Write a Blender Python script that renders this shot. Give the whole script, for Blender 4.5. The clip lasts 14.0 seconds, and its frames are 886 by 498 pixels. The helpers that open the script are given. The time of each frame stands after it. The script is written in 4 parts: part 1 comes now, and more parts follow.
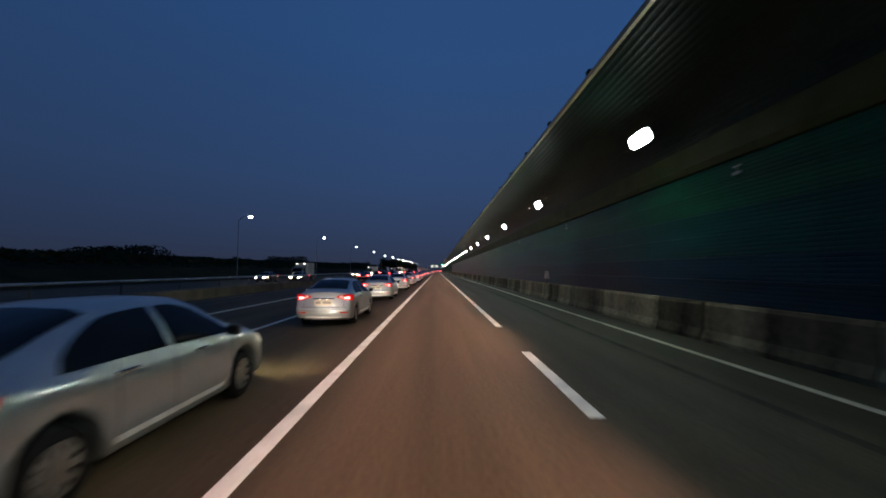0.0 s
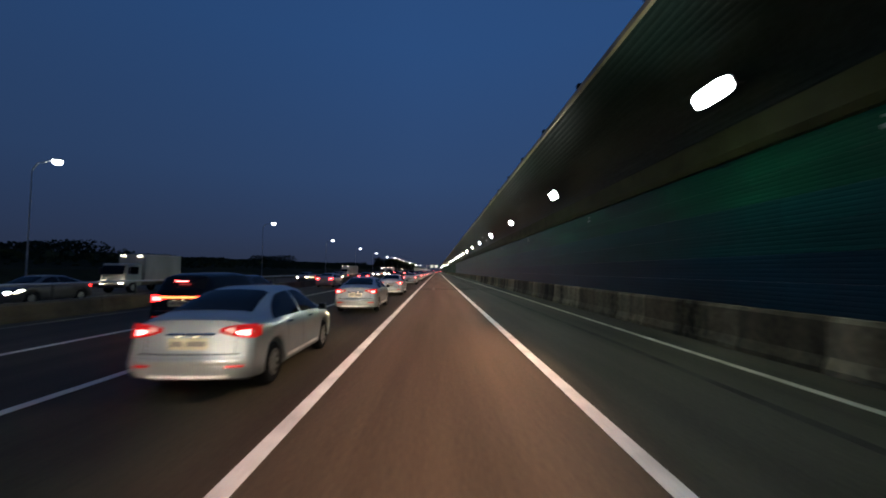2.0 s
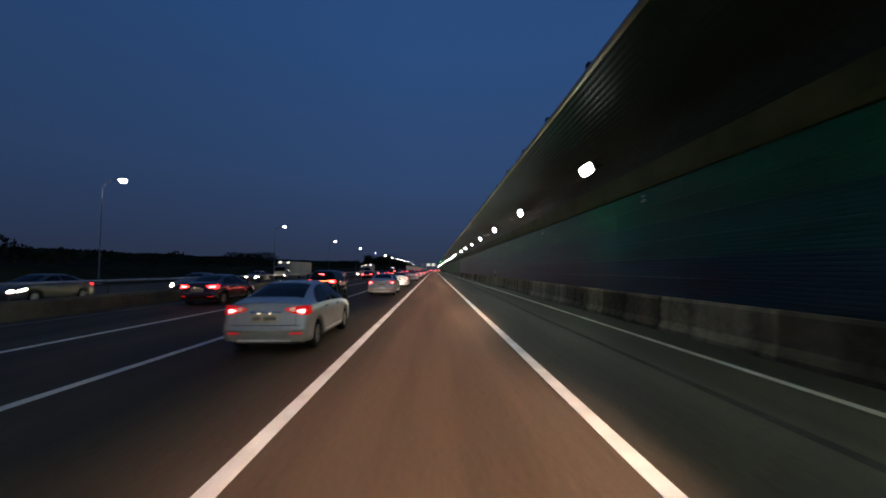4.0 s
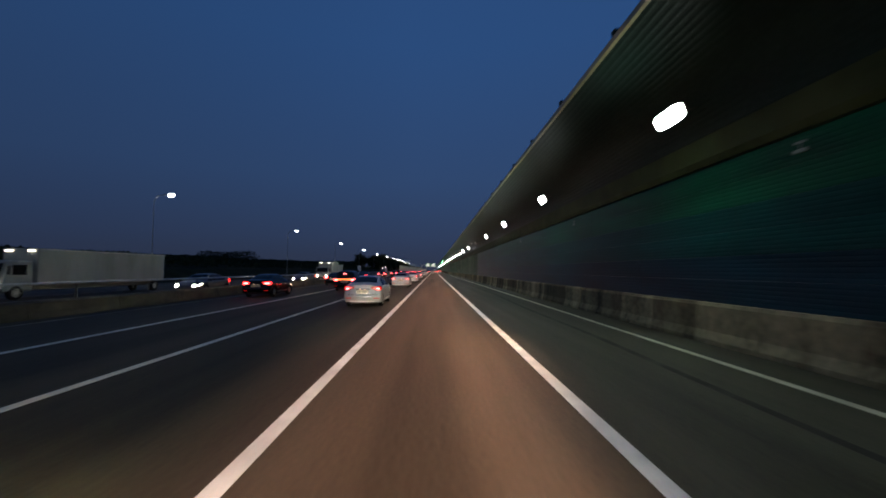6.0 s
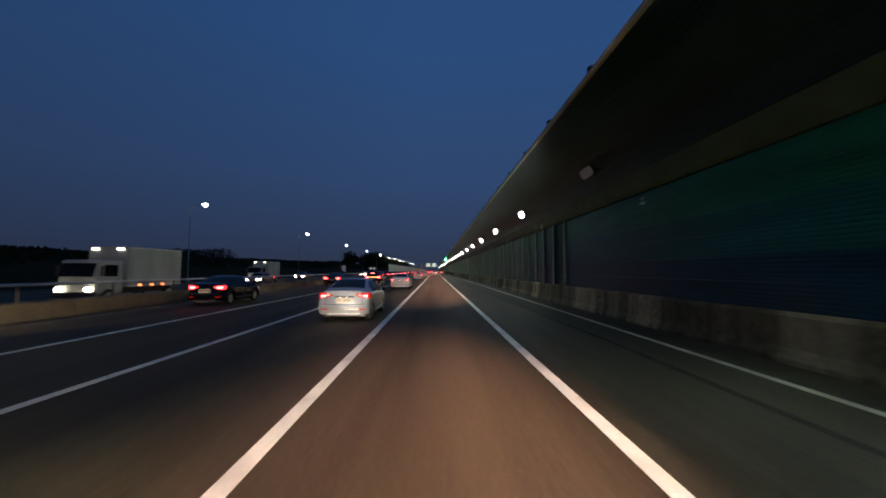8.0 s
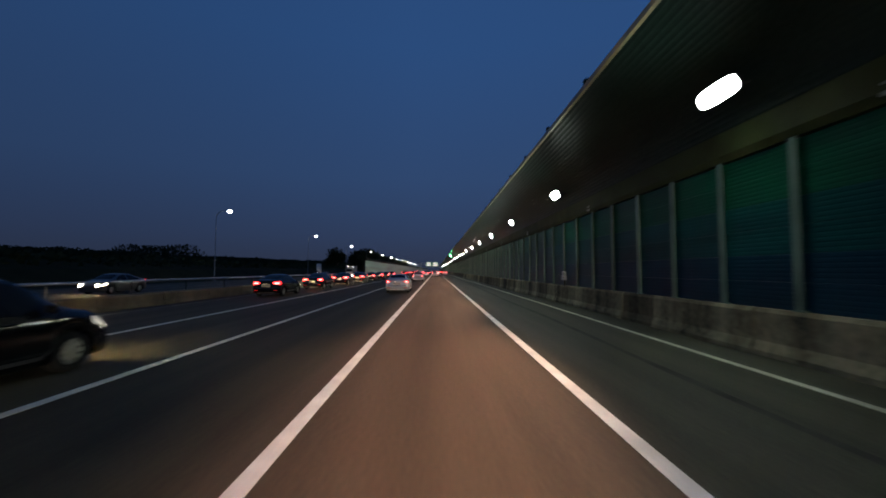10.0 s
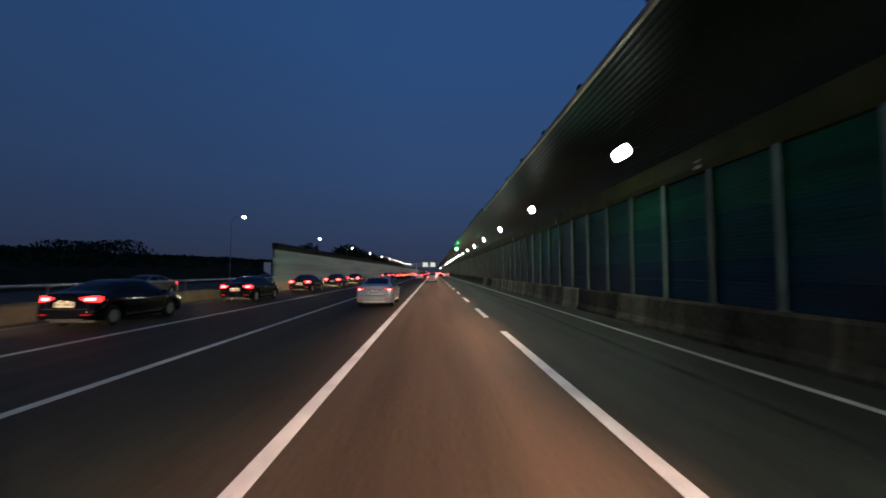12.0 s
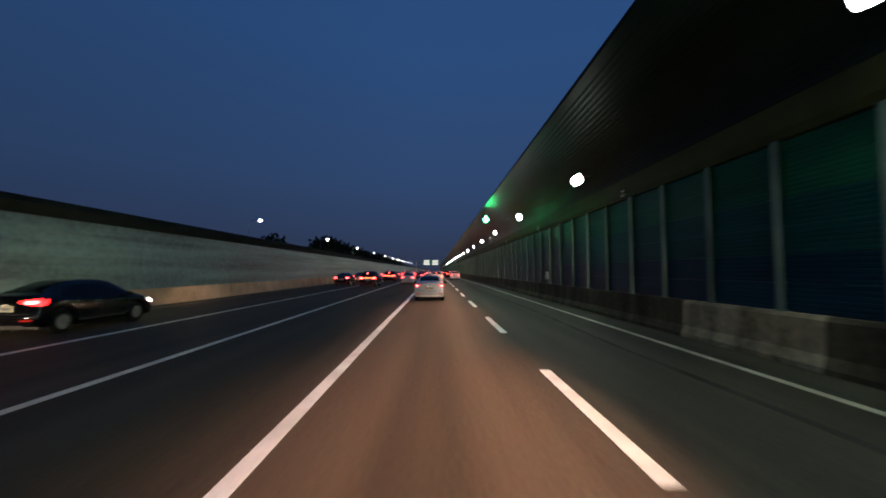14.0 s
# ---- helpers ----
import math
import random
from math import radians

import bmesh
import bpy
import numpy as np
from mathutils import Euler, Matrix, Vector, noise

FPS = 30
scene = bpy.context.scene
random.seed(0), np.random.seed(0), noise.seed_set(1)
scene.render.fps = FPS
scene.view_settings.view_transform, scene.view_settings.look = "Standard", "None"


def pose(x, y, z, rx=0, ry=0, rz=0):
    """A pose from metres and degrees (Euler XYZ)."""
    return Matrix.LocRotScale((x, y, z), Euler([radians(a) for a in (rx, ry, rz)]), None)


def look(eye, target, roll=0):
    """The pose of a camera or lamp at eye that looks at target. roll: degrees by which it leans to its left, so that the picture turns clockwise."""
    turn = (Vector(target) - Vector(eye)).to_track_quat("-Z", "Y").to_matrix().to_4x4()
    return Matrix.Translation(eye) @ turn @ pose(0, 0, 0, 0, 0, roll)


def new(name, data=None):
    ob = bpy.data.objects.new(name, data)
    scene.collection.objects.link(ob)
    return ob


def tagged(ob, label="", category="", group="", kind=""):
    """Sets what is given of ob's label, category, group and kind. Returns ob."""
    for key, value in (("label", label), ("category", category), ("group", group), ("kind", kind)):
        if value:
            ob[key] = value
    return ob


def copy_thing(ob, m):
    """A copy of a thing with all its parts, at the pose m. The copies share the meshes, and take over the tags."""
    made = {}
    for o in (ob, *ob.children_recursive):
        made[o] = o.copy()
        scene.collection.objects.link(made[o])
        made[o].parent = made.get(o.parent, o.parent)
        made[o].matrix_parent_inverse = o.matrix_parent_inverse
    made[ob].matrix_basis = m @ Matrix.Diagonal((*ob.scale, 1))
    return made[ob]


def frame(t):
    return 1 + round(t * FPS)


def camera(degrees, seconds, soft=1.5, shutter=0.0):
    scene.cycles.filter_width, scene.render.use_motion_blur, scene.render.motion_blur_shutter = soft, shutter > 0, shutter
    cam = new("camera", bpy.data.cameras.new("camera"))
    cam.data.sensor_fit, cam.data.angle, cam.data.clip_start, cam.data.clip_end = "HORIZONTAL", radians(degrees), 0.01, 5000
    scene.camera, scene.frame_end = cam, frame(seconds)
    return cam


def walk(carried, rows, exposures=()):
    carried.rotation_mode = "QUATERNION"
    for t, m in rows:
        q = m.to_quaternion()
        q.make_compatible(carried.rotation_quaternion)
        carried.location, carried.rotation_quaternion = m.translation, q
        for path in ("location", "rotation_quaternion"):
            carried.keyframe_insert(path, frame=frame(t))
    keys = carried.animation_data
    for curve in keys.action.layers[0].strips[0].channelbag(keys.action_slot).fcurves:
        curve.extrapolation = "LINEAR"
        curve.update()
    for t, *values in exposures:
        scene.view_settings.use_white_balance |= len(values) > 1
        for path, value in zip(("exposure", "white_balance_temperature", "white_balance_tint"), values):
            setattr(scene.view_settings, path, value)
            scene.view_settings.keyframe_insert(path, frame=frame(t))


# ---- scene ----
# x to the right of the driving direction, y along it, z up; the lane markings run parallel to y.
cam = camera(96.5, 14.0, soft=1.8, shutter=0.2)
EYE_Z = 1.76
# seconds, metres along the road, metres to the right of the lane's middle, and the aim (right and up, in thousandths)
PATH = [(0, 0.0, 0.02, 15.0, 53.6), (0.5, 9.6, 0.0, 15.4, 55.4), (1, 19.34, -0.025, 19.6, 51.2), (1.5, 29.2, -0.015, 16.6, 52.2),
        (2, 39.18, 0.01, 15.2, 54.6), (2.5, 49.4, 0.045, 17.4, 54.6), (3, 59.69, 0.08, 20.9, 51.4), (4, 80.37, 0.08, 23.0, 51.5),
        (5, 101.12, 0.07, 26.5, 50.8), (5.5, 111.5, 0.065, 27.2, 50.6), (6, 121.93, 0.05, 22.9, 53.4), (6.5, 132.4, 0.04, 21.1, 54.2),
        (7, 142.9, 0.04, 21.2, 56.2), (7.5, 153.5, 0.04, 17.8, 53.6), (8, 164.25, 0.02, 20.4, 54.5), (9, 185.78, -0.05, 19.5, 54.2),
        (10, 207.49, -0.115, 17.6, 54.2), (10.5, 218.4, -0.13, 17.6, 54.3), (11, 229.41, -0.16, 24.6, 57.4), (11.5, 240.3, -0.13, 21.6, 56.1),
        (12, 251.23, -0.11, 23.6, 57.4), (12.5, 262.1, -0.095, 25.2, 56.2), (13, 273.01, -0.035, 18.2, 54.3), (13.5, 284.1, -0.02, 19.9, 56.3),
        (14, 295.2, 0.01, 17.0, 54.8)]
walk(cam, [(t, look((x, y, EYE_Z), (x + 0.1 * a, y + 100, EYE_Z + 0.1 * b), 0.15)) for t, y, x, a, b in PATH])

END = 900.0                      # how far the road is built in detail
LAMP_Y, LAMP_STEP, LAMP_X, LAMP_Z = 11.65, 12.02, 6.13, 5.72
POLE_Y, POLE_STEP, POLE_X = 76.9, 49.98, -36.2
WALL_X = 6.95                    # road-side face of the noise barrier
MEDIAN_X = -14.0
MEDIAN_WALL_Y = 286.4            # where the median wall begins
POSTS_Y = 185.0                  # from here on the barrier shows its posts

# ---- world ----
world = bpy.data.worlds.new("dusk")
scene.world = world
world.use_nodes = True
wn, wl = world.node_tree.nodes, world.node_tree.links
bg = wn["Background"]
coord = wn.new("ShaderNodeTexCoord")
sep = wn.new("ShaderNodeSeparateXYZ")
ramp = wn.new("ShaderNodeValToRGB")
wl.new(coord.outputs["Generated"], sep.inputs[0])
wl.new(sep.outputs["Z"], ramp.inputs[0])
els = ramp.color_ramp.elements
els[0].position, els[0].color = 0.0, (0.027, 0.035, 0.064, 1)
els[1].position, els[1].color = 1.0, (0.020, 0.067, 0.200, 1)
for p, c in ((0.08, (0.0285, 0.047, 0.104)), (0.22, (0.0285, 0.062, 0.152)), (0.5, (0.0235, 0.070, 0.195))):
    e = els.new(p)
    e.color = (*c, 1)
# sky dimmed towards the left, in place of the lens's corner falloff
west = wn.new("ShaderNodeMapRange")
west.inputs["From Min"].default_value, west.inputs["From Max"].default_value = -0.75, -0.05
west.inputs["To Min"].default_value, west.inputs["To Max"].default_value = 0.76, 1.0
wl.new(sep.outputs["X"], west.inputs["Value"])
tone = wn.new("ShaderNodeVectorMath")
tone.operation = "SCALE"
wl.new(ramp.outputs[0], tone.inputs[0])
wl.new(west.outputs[0], tone.inputs["Scale"])
wl.new(tone.outputs[0], bg.inputs["Color"])
bg.inputs["Strength"].default_value = 1.0

# warm spots added at canopy lamps imitate the camera car's headlights, long along the lanes
for k in range(-3, 38):
    if k != 14:
        throw = bpy.data.lights.new("headlight_pool_spot", "SPOT")
        throw.energy, throw.color = 7300, (1.0, 0.625, 0.425)
        throw.spot_size, throw.spot_blend = math.radians(29), 1.0
        throw.shadow_soft_size = 0.15
        beam = new("headlight_pool_spot", throw)
        beam.matrix_basis = look((LAMP_X - 0.16, LAMP_Y + k * LAMP_STEP, LAMP_Z - 0.08), (0.2, LAMP_Y + k * LAMP_STEP, 0.0)) @ Matrix.Diagonal((5.0, 1.0, 1.0, 1.0))


# ---- materials ----
def material(name, color, rough=0.6, metal=0.0, emit=None, strength=0.0, spec=0.5):
    m = bpy.data.materials.new(name)
    m.use_nodes = True
    b = m.node_tree.nodes["Principled BSDF"]
    b.inputs["Base Color"].default_value = (*color, 1)
    b.inputs["Roughness"].default_value = rough
    b.inputs["Metallic"].default_value = metal
    b.inputs["Specular IOR Level"].default_value = spec
    if emit:
        b.inputs["Emission Color"].default_value = (*emit, 1)
        b.inputs["Emission Strength"].default_value = strength
    return m


def textured(name, dark, light, scale, rough=0.7, bump=0.2, metal=0.0, stretch=(1, 1, 1), fine=40.0, vary=0.0, spec=0.5):
    """Two scales of noise between two colours, with a fine bump; vary: brightness from piece to piece."""
    m = material(name, light, rough, metal, spec=spec)
    n, l = m.node_tree.nodes, m.node_tree.links
    b = n["Principled BSDF"]
    mp = n.new("ShaderNodeMapping")
    geo = n.new("ShaderNodeNewGeometry")
    mp.inputs["Scale"].default_value = stretch
    l.new(geo.outputs["Position"], mp.inputs["Vector"])
    big, small = n.new("ShaderNodeTexNoise"), n.new("ShaderNodeTexNoise")
    big.inputs["Scale"].default_value, big.inputs["Detail"].default_value = scale, 5
    small.inputs["Scale"].default_value, small.inputs["Detail"].default_value = fine, 3
    l.new(mp.outputs[0], big.inputs["Vector"])
    l.new(geo.outputs["Position"], small.inputs["Vector"])
    add = n.new("ShaderNodeMath")
    add.operation = "MULTIPLY_ADD"
    l.new(small.outputs["Fac"], add.inputs[0])
    add.inputs[1].default_value = 0.45
    l.new(big.outputs["Fac"], add.inputs[2])
    r = n.new("ShaderNodeValToRGB")
    r.color_ramp.elements[0].position, r.color_ramp.elements[0].color = 0.45, (*dark, 1)
    r.color_ramp.elements[1].position, r.color_ramp.elements[1].color = 0.95, (*light, 1)
    l.new(add.outputs[0], r.inputs[0])
    out = r.outputs[0]
    if vary:
        info = n.new("ShaderNodeObjectInfo")
        hsv = n.new("ShaderNodeHueSaturation")
        mr = n.new("ShaderNodeMapRange")
        mr.inputs["To Min"].default_value, mr.inputs["To Max"].default_value = 1 - vary, 1 + vary
        l.new(info.outputs["Random"], mr.inputs["Value"])
        l.new(mr.outputs[0], hsv.inputs["Value"])
        l.new(out, hsv.inputs["Color"])
        out = hsv.outputs[0]
    l.new(out, b.inputs["Base Color"])
    if bump:
        bp = n.new("ShaderNodeBump")
        bp.inputs["Strength"].default_value, bp.inputs["Distance"].default_value = bump, 0.01
        l.new(small.outputs["Fac"], bp.inputs["Height"])
        l.new(bp.outputs[0], b.inputs["Normal"])
    return m


def asphalt_material():
    """Worn asphalt: long stains along the lanes, polished wheel tracks; lane tints imitate headlight glow on the own
    lane.
    """
    m = textured("asphalt", (0.027, 0.0205, 0.0145), (0.093, 0.071, 0.051), 0.9, 0.72, 0.5, stretch=(1.0, 0.05, 1), fine=16, spec=0.11)
    n, l = m.node_tree.nodes, m.node_tree.links
    b = n["Principled BSDF"]
    src = b.inputs["Base Color"].links[0].from_socket
    geo = n.new("ShaderNodeNewGeometry")
    sx = n.new("ShaderNodeSeparateXYZ")
    l.new(geo.outputs["Position"], sx.inputs[0])
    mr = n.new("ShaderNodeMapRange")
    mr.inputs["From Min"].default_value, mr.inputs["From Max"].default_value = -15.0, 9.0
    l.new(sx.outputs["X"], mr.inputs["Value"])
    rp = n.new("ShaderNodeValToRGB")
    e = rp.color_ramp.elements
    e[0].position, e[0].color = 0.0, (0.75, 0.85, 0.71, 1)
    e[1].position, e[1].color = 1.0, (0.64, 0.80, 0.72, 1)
    # headlight glow put into the tint: own lane lighter and warmer, others greener
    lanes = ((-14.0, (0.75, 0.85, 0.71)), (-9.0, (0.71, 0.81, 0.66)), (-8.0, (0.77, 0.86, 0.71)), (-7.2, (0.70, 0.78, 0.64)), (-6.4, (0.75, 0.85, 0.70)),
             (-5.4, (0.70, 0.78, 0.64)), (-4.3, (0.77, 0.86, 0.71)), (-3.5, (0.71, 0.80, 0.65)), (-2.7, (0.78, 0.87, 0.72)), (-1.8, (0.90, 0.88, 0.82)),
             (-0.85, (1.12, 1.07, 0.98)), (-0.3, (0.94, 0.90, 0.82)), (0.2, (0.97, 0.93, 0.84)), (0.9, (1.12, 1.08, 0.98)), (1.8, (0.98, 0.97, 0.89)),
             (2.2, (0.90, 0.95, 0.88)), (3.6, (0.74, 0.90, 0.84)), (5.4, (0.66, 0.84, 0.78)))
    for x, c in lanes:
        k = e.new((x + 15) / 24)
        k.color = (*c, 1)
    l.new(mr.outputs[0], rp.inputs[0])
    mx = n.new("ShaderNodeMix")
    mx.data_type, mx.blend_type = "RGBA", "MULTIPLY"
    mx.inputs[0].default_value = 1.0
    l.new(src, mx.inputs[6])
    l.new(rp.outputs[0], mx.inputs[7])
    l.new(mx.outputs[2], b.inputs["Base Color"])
    return m


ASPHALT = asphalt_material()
EARTH = textured("earth", (0.008, 0.010, 0.004), (0.024, 0.024, 0.012), 0.3, 0.95, 0.6, fine=6, spec=0.05)
FADED = textured("faded_paint", (0.08, 0.075, 0.06), (0.24, 0.22, 0.17), 1.2, 0.8, 0.3, fine=25, spec=0.2)
# left lines coloured brighter and yellower to imitate warm light on them
LIT_LINE = textured("lit_road_paint", (0.54, 0.48, 0.34), (0.86, 0.78, 0.57), 1.4, 0.6, 0.3, fine=25)
# worn edge line, with the warm light on it tinted into the paint
WARM_WORN = textured("warm_worn_paint", (0.28, 0.27, 0.20), (0.58, 0.56, 0.43), 1.4, 0.7, 0.3, fine=25, spec=0.2)
SEAM = textured("tar", (0.012, 0.012, 0.010), (0.052, 0.053, 0.043), 0.9, 0.9, 0.3, spec=0.1)
LINE = textured("road_paint", (0.48, 0.47, 0.44), (0.84, 0.83, 0.78), 1.6, 0.6, 0.3, fine=25)
JOINT = textured("joint_rubber", (0.003, 0.003, 0.003), (0.008, 0.008, 0.008), 3, 0.9, 0.3, spec=0.05)
CONCRETE = textured("concrete", (0.014, 0.014, 0.009), (0.24, 0.22, 0.135), 1.1, 0.9, 0.4, stretch=(1, 1, 0.12), fine=7, vary=0.7, spec=0.2)
MEDIAN_DIRTY = textured("dirty_median_concrete", (0.022, 0.019, 0.011), (0.085, 0.068, 0.042), 0.9, 0.95, 0.4, fine=12, vary=0.2)
# orange tone puts passing headlight glow into the wall foot's colour
MEDIAN_LIT = textured("lit_median_concrete", (0.15, 0.105, 0.062), (0.36, 0.255, 0.155), 0.6, 0.85, 0.4, fine=12, vary=0.12)
# long pale streaks in the colour imitate reflections on the panels
WALL_GREY = textured("median_wall_panel", (0.006, 0.016, 0.016), (0.095, 0.175, 0.165), 1.3, 0.45, 0.1, stretch=(1, 0.06, 1.7), fine=5, vary=0.1)
CAP_DARK = textured("dark_coping", (0.003, 0.005, 0.004), (0.010, 0.014, 0.011), 1.0, 0.8, 0.2, spec=0.08)
PANEL_BLUE = textured("blue_panel", (0.001, 0.014, 0.027), (0.003, 0.034, 0.062), 0.7, 0.30, 0.15, stretch=(1, 0.3, 2.5), fine=18, vary=0.12, spec=0.13)
PANEL_TEAL = textured("teal_panel", (0.001, 0.024, 0.025), (0.003, 0.060, 0.060), 0.7, 0.30, 0.15, stretch=(1, 0.3, 2.5), fine=18, vary=0.12, spec=0.13)
PANEL_GREEN = textured("green_panel", (0.002, 0.032, 0.015), (0.005, 0.090, 0.044), 0.7, 0.30, 0.15, stretch=(1, 0.3, 2.5), fine=18, vary=0.12, spec=0.13)
OLIVE = textured("olive_beam", (0.016, 0.026, 0.007), (0.046, 0.064, 0.022), 0.9, 0.6, 0.2, spec=0.15)
POST_STEEL = textured("post_steel", (0.04, 0.075, 0.058), (0.125, 0.20, 0.16), 1.2, 0.5, 0.15, metal=0.2, vary=0.4)
CANOPY = textured("canopy_sheet", (0.002, 0.006, 0.005), (0.018, 0.032, 0.028), 0.6, 0.34, 0.1, stretch=(1, 0.15, 1), fine=10, spec=0.06)
FASCIA = textured("edge_trim", (0.10, 0.085, 0.055), (0.34, 0.28, 0.17), 0.5, 0.4, 0.2, metal=0.3)
GALVANISED = textured("galvanised_steel", (0.20, 0.21, 0.21), (0.42, 0.43, 0.43), 2.0, 0.45, 0.1, metal=0.8)
# tone picked so that the poles blend into the sky seen behind them
POLE_STEEL = textured("sky_toned_steel", (0.11, 0.12, 0.135), (0.19, 0.205, 0.225), 2.0, 0.6, 0.1)
RAIL_POST = textured("dark_rail_post", (0.006, 0.007, 0.007), (0.016, 0.018, 0.018), 2.0, 0.6, 0.1)
LAMP_HOUSING = material("lamp_housing", (0.05, 0.05, 0.05), 0.5, 0.4)
LAMP_GLOW = material("lamp_diffuser", (0.9, 0.9, 0.9), 0.4, emit=(0.88, 1.0, 0.90), strength=145)
POLE_GLOW = material("street_lamp_diffuser", (0.9, 0.9, 0.9), 0.4, emit=(1.0, 0.98, 0.88), strength=60)
LAMP_DEAD = material("unlit_diffuser", (0.35, 0.36, 0.35), 0.4)
GREEN_GLOW = material("green_signal_light", (0.02, 0.4, 0.15), 0.4, emit=(0.05, 1.0, 0.28), strength=70)
BLACK_PLASTIC = material("black_plastic", (0.012, 0.012, 0.013), 0.45)
RUBBER = textured("tyre_rubber", (0.005, 0.005, 0.005), (0.014, 0.014, 0.014), 8, 0.85, 0.3, spec=0.1)
RIM = textured("alloy", (0.20, 0.20, 0.19), (0.38, 0.38, 0.36), 6, 0.35, 0.05, metal=0.8)
GLASS = material("tinted_glass", (0.004, 0.005, 0.006), 0.06, 0.0, spec=0.12)
CHROME = material("chrome", (0.75, 0.75, 0.74), 0.15, 1.0)
TAIL = material("red_tail_lens", (0.45, 0.01, 0.008), 0.2, emit=(1.0, 0.022, 0.022), strength=4.5)
TAIL_LENS = material("red_lens_glass", (0.13, 0.006, 0.006), 0.10, emit=(1.0, 0.02, 0.015), strength=0.32)
TAIL_HOT = material("tail_bulb", (0.6, 0.05, 0.03), 0.25, emit=(1.0, 0.085, 0.085), strength=19)
# faint pink glow put in for the reflection in the lens
LENS_CLEAR = material("clear_lens", (0.48, 0.36, 0.34), 0.15, emit=(1.0, 0.45, 0.35), strength=0.25)
AMBER_BAR = material("amber_light_bar", (0.8, 0.3, 0.05), 0.3, emit=(1.0, 0.17, 0.05), strength=5)
HEAD_GLOW = material("headlight", (0.9, 0.9, 0.85), 0.2, emit=(1.0, 0.90, 0.72), strength=9)
HEAD_SIDE = material("headlight_side_lens", (0.55, 0.55, 0.52), 0.15, emit=(1.0, 0.86, 0.66), strength=0.25)
TRUCK_LAMP = material("truck_headlight", (0.9, 0.9, 0.85), 0.2, emit=(1.0, 0.82, 0.58), strength=30)
HEAD_BEAM = material("headlight_beam", (0.9, 0.9, 0.85), 0.2, emit=(1.0, 0.80, 0.50), strength=420)
PLATE = textured("number_plate", (0.24, 0.22, 0.15), (0.38, 0.35, 0.25), 5, 0.45, 0.05)
PLATE_BAR = material("plate_marks", (0.10, 0.09, 0.08), 0.5)
LEAF = textured("night_foliage", (0.008, 0.012, 0.006), (0.024, 0.033, 0.016), 1.5, 0.8, 0.0, spec=0.08)
BARK = textured("bark", (0.03, 0.024, 0.018), (0.08, 0.065, 0.05), 4, 0.9, 0.6)
SIGN_WHITE = material("sign_lettering", (0.8, 0.8, 0.75), 0.4, emit=(1.0, 0.97, 0.85), strength=0.9)
SIGN_GREEN = material("sign_green", (0.02, 0.14, 0.06), 0.4, emit=(0.25, 0.7, 0.4), strength=0.12)
PLATE_LAMP = material("plate_lamp", (0.8, 0.75, 0.6), 0.4, emit=(1.0, 0.80, 0.5), strength=3)
# on car trim this pale paint stands in for the gleam of chrome
TRIM_PALE = textured("pale_trim", (0.5, 0.5, 0.49), (0.8, 0.8, 0.78), 3, 0.35, 0.0)
BOX_WHITE = textured("white_enamel", (0.20, 0.21, 0.20), (0.36, 0.37, 0.36), 4, 0.4, 0.05)


def paint(name, color, rough=0.28, metal=0.55, coat=0.6):
    m = textured(name, tuple(c * 0.82 for c in color), color, 2.5, rough, 0.0, metal=metal, fine=300)
    m.node_tree.nodes["Principled BSDF"].inputs["Coat Weight"].default_value = coat
    return m


PAINT_SILVER = paint("silver_paint", (0.33, 0.365, 0.375), 0.28, 0.68, 0.8)
PAINT_BLACK = paint("black_paint", (0.002, 0.002, 0.0025), 0.12, 0.0, 0.0)
PAINT_BLACK.node_tree.nodes["Principled BSDF"].inputs["Specular IOR Level"].default_value = 0.25
PAINT_GREY = paint("grey_paint", (0.20, 0.21, 0.22), 0.3, 0.5)
PAINT_SLATE = paint("slate_paint", (0.035, 0.037, 0.04), 0.3, 0.2, 0.3)
PAINT_WHITE = paint("white_paint", (0.55, 0.55, 0.54), 0.35, 0.0)
# white paint darkened to stand in for the weak light on the trucks
PAINT_TRUCK = textured("dimmed_white_paint", (0.12, 0.135, 0.13), (0.22, 0.24, 0.235), 0.8, 0.55, 0.05, stretch=(1, 1, 0.3), fine=30)
PAINT_DARK = paint("dark_red_paint", (0.05, 0.012, 0.012), 0.25, 0.2)


# ---- mesh helpers ----
def mesh_of(name, bm, mat, smooth=False):
    me = bpy.data.meshes.new(name)
    bmesh.ops.recalc_face_normals(bm, faces=bm.faces)
    if smooth:
        for f in bm.faces:
            f.smooth = True
    bm.to_mesh(me)
    bm.free()
    me.materials.append(mat)
    return me


def part(name, bm, mat, parent=None, label="", smooth=False):
    ob = new(name, mesh_of(name, bm, mat, smooth))
    if parent:
        ob.parent = parent
    return tagged(ob, label)


def piece(name, me, parent, x, y, z):
    ob = new(name, me)
    ob.location = (x, y, z)
    ob.parent = parent
    return ob


def box(bm, x0, x1, y0, y1, z0, z1, bevel=0.0):
    r = bmesh.ops.create_cube(bm, size=1)
    vs = r["verts"]
    for v in vs:
        v.co = Vector(((x0 + x1) / 2 + v.co.x * (x1 - x0), (y0 + y1) / 2 + v.co.y * (y1 - y0), (z0 + z1) / 2 + v.co.z * (z1 - z0)))
    if bevel:
        es = list({e for v in vs for e in v.link_edges})
        bmesh.ops.bevel(bm, geom=es, offset=bevel, segments=2, affect="EDGES", profile=0.5)
    return bm


def boxed(*args, bevel=0.0):
    return box(bmesh.new(), *args, bevel=bevel)


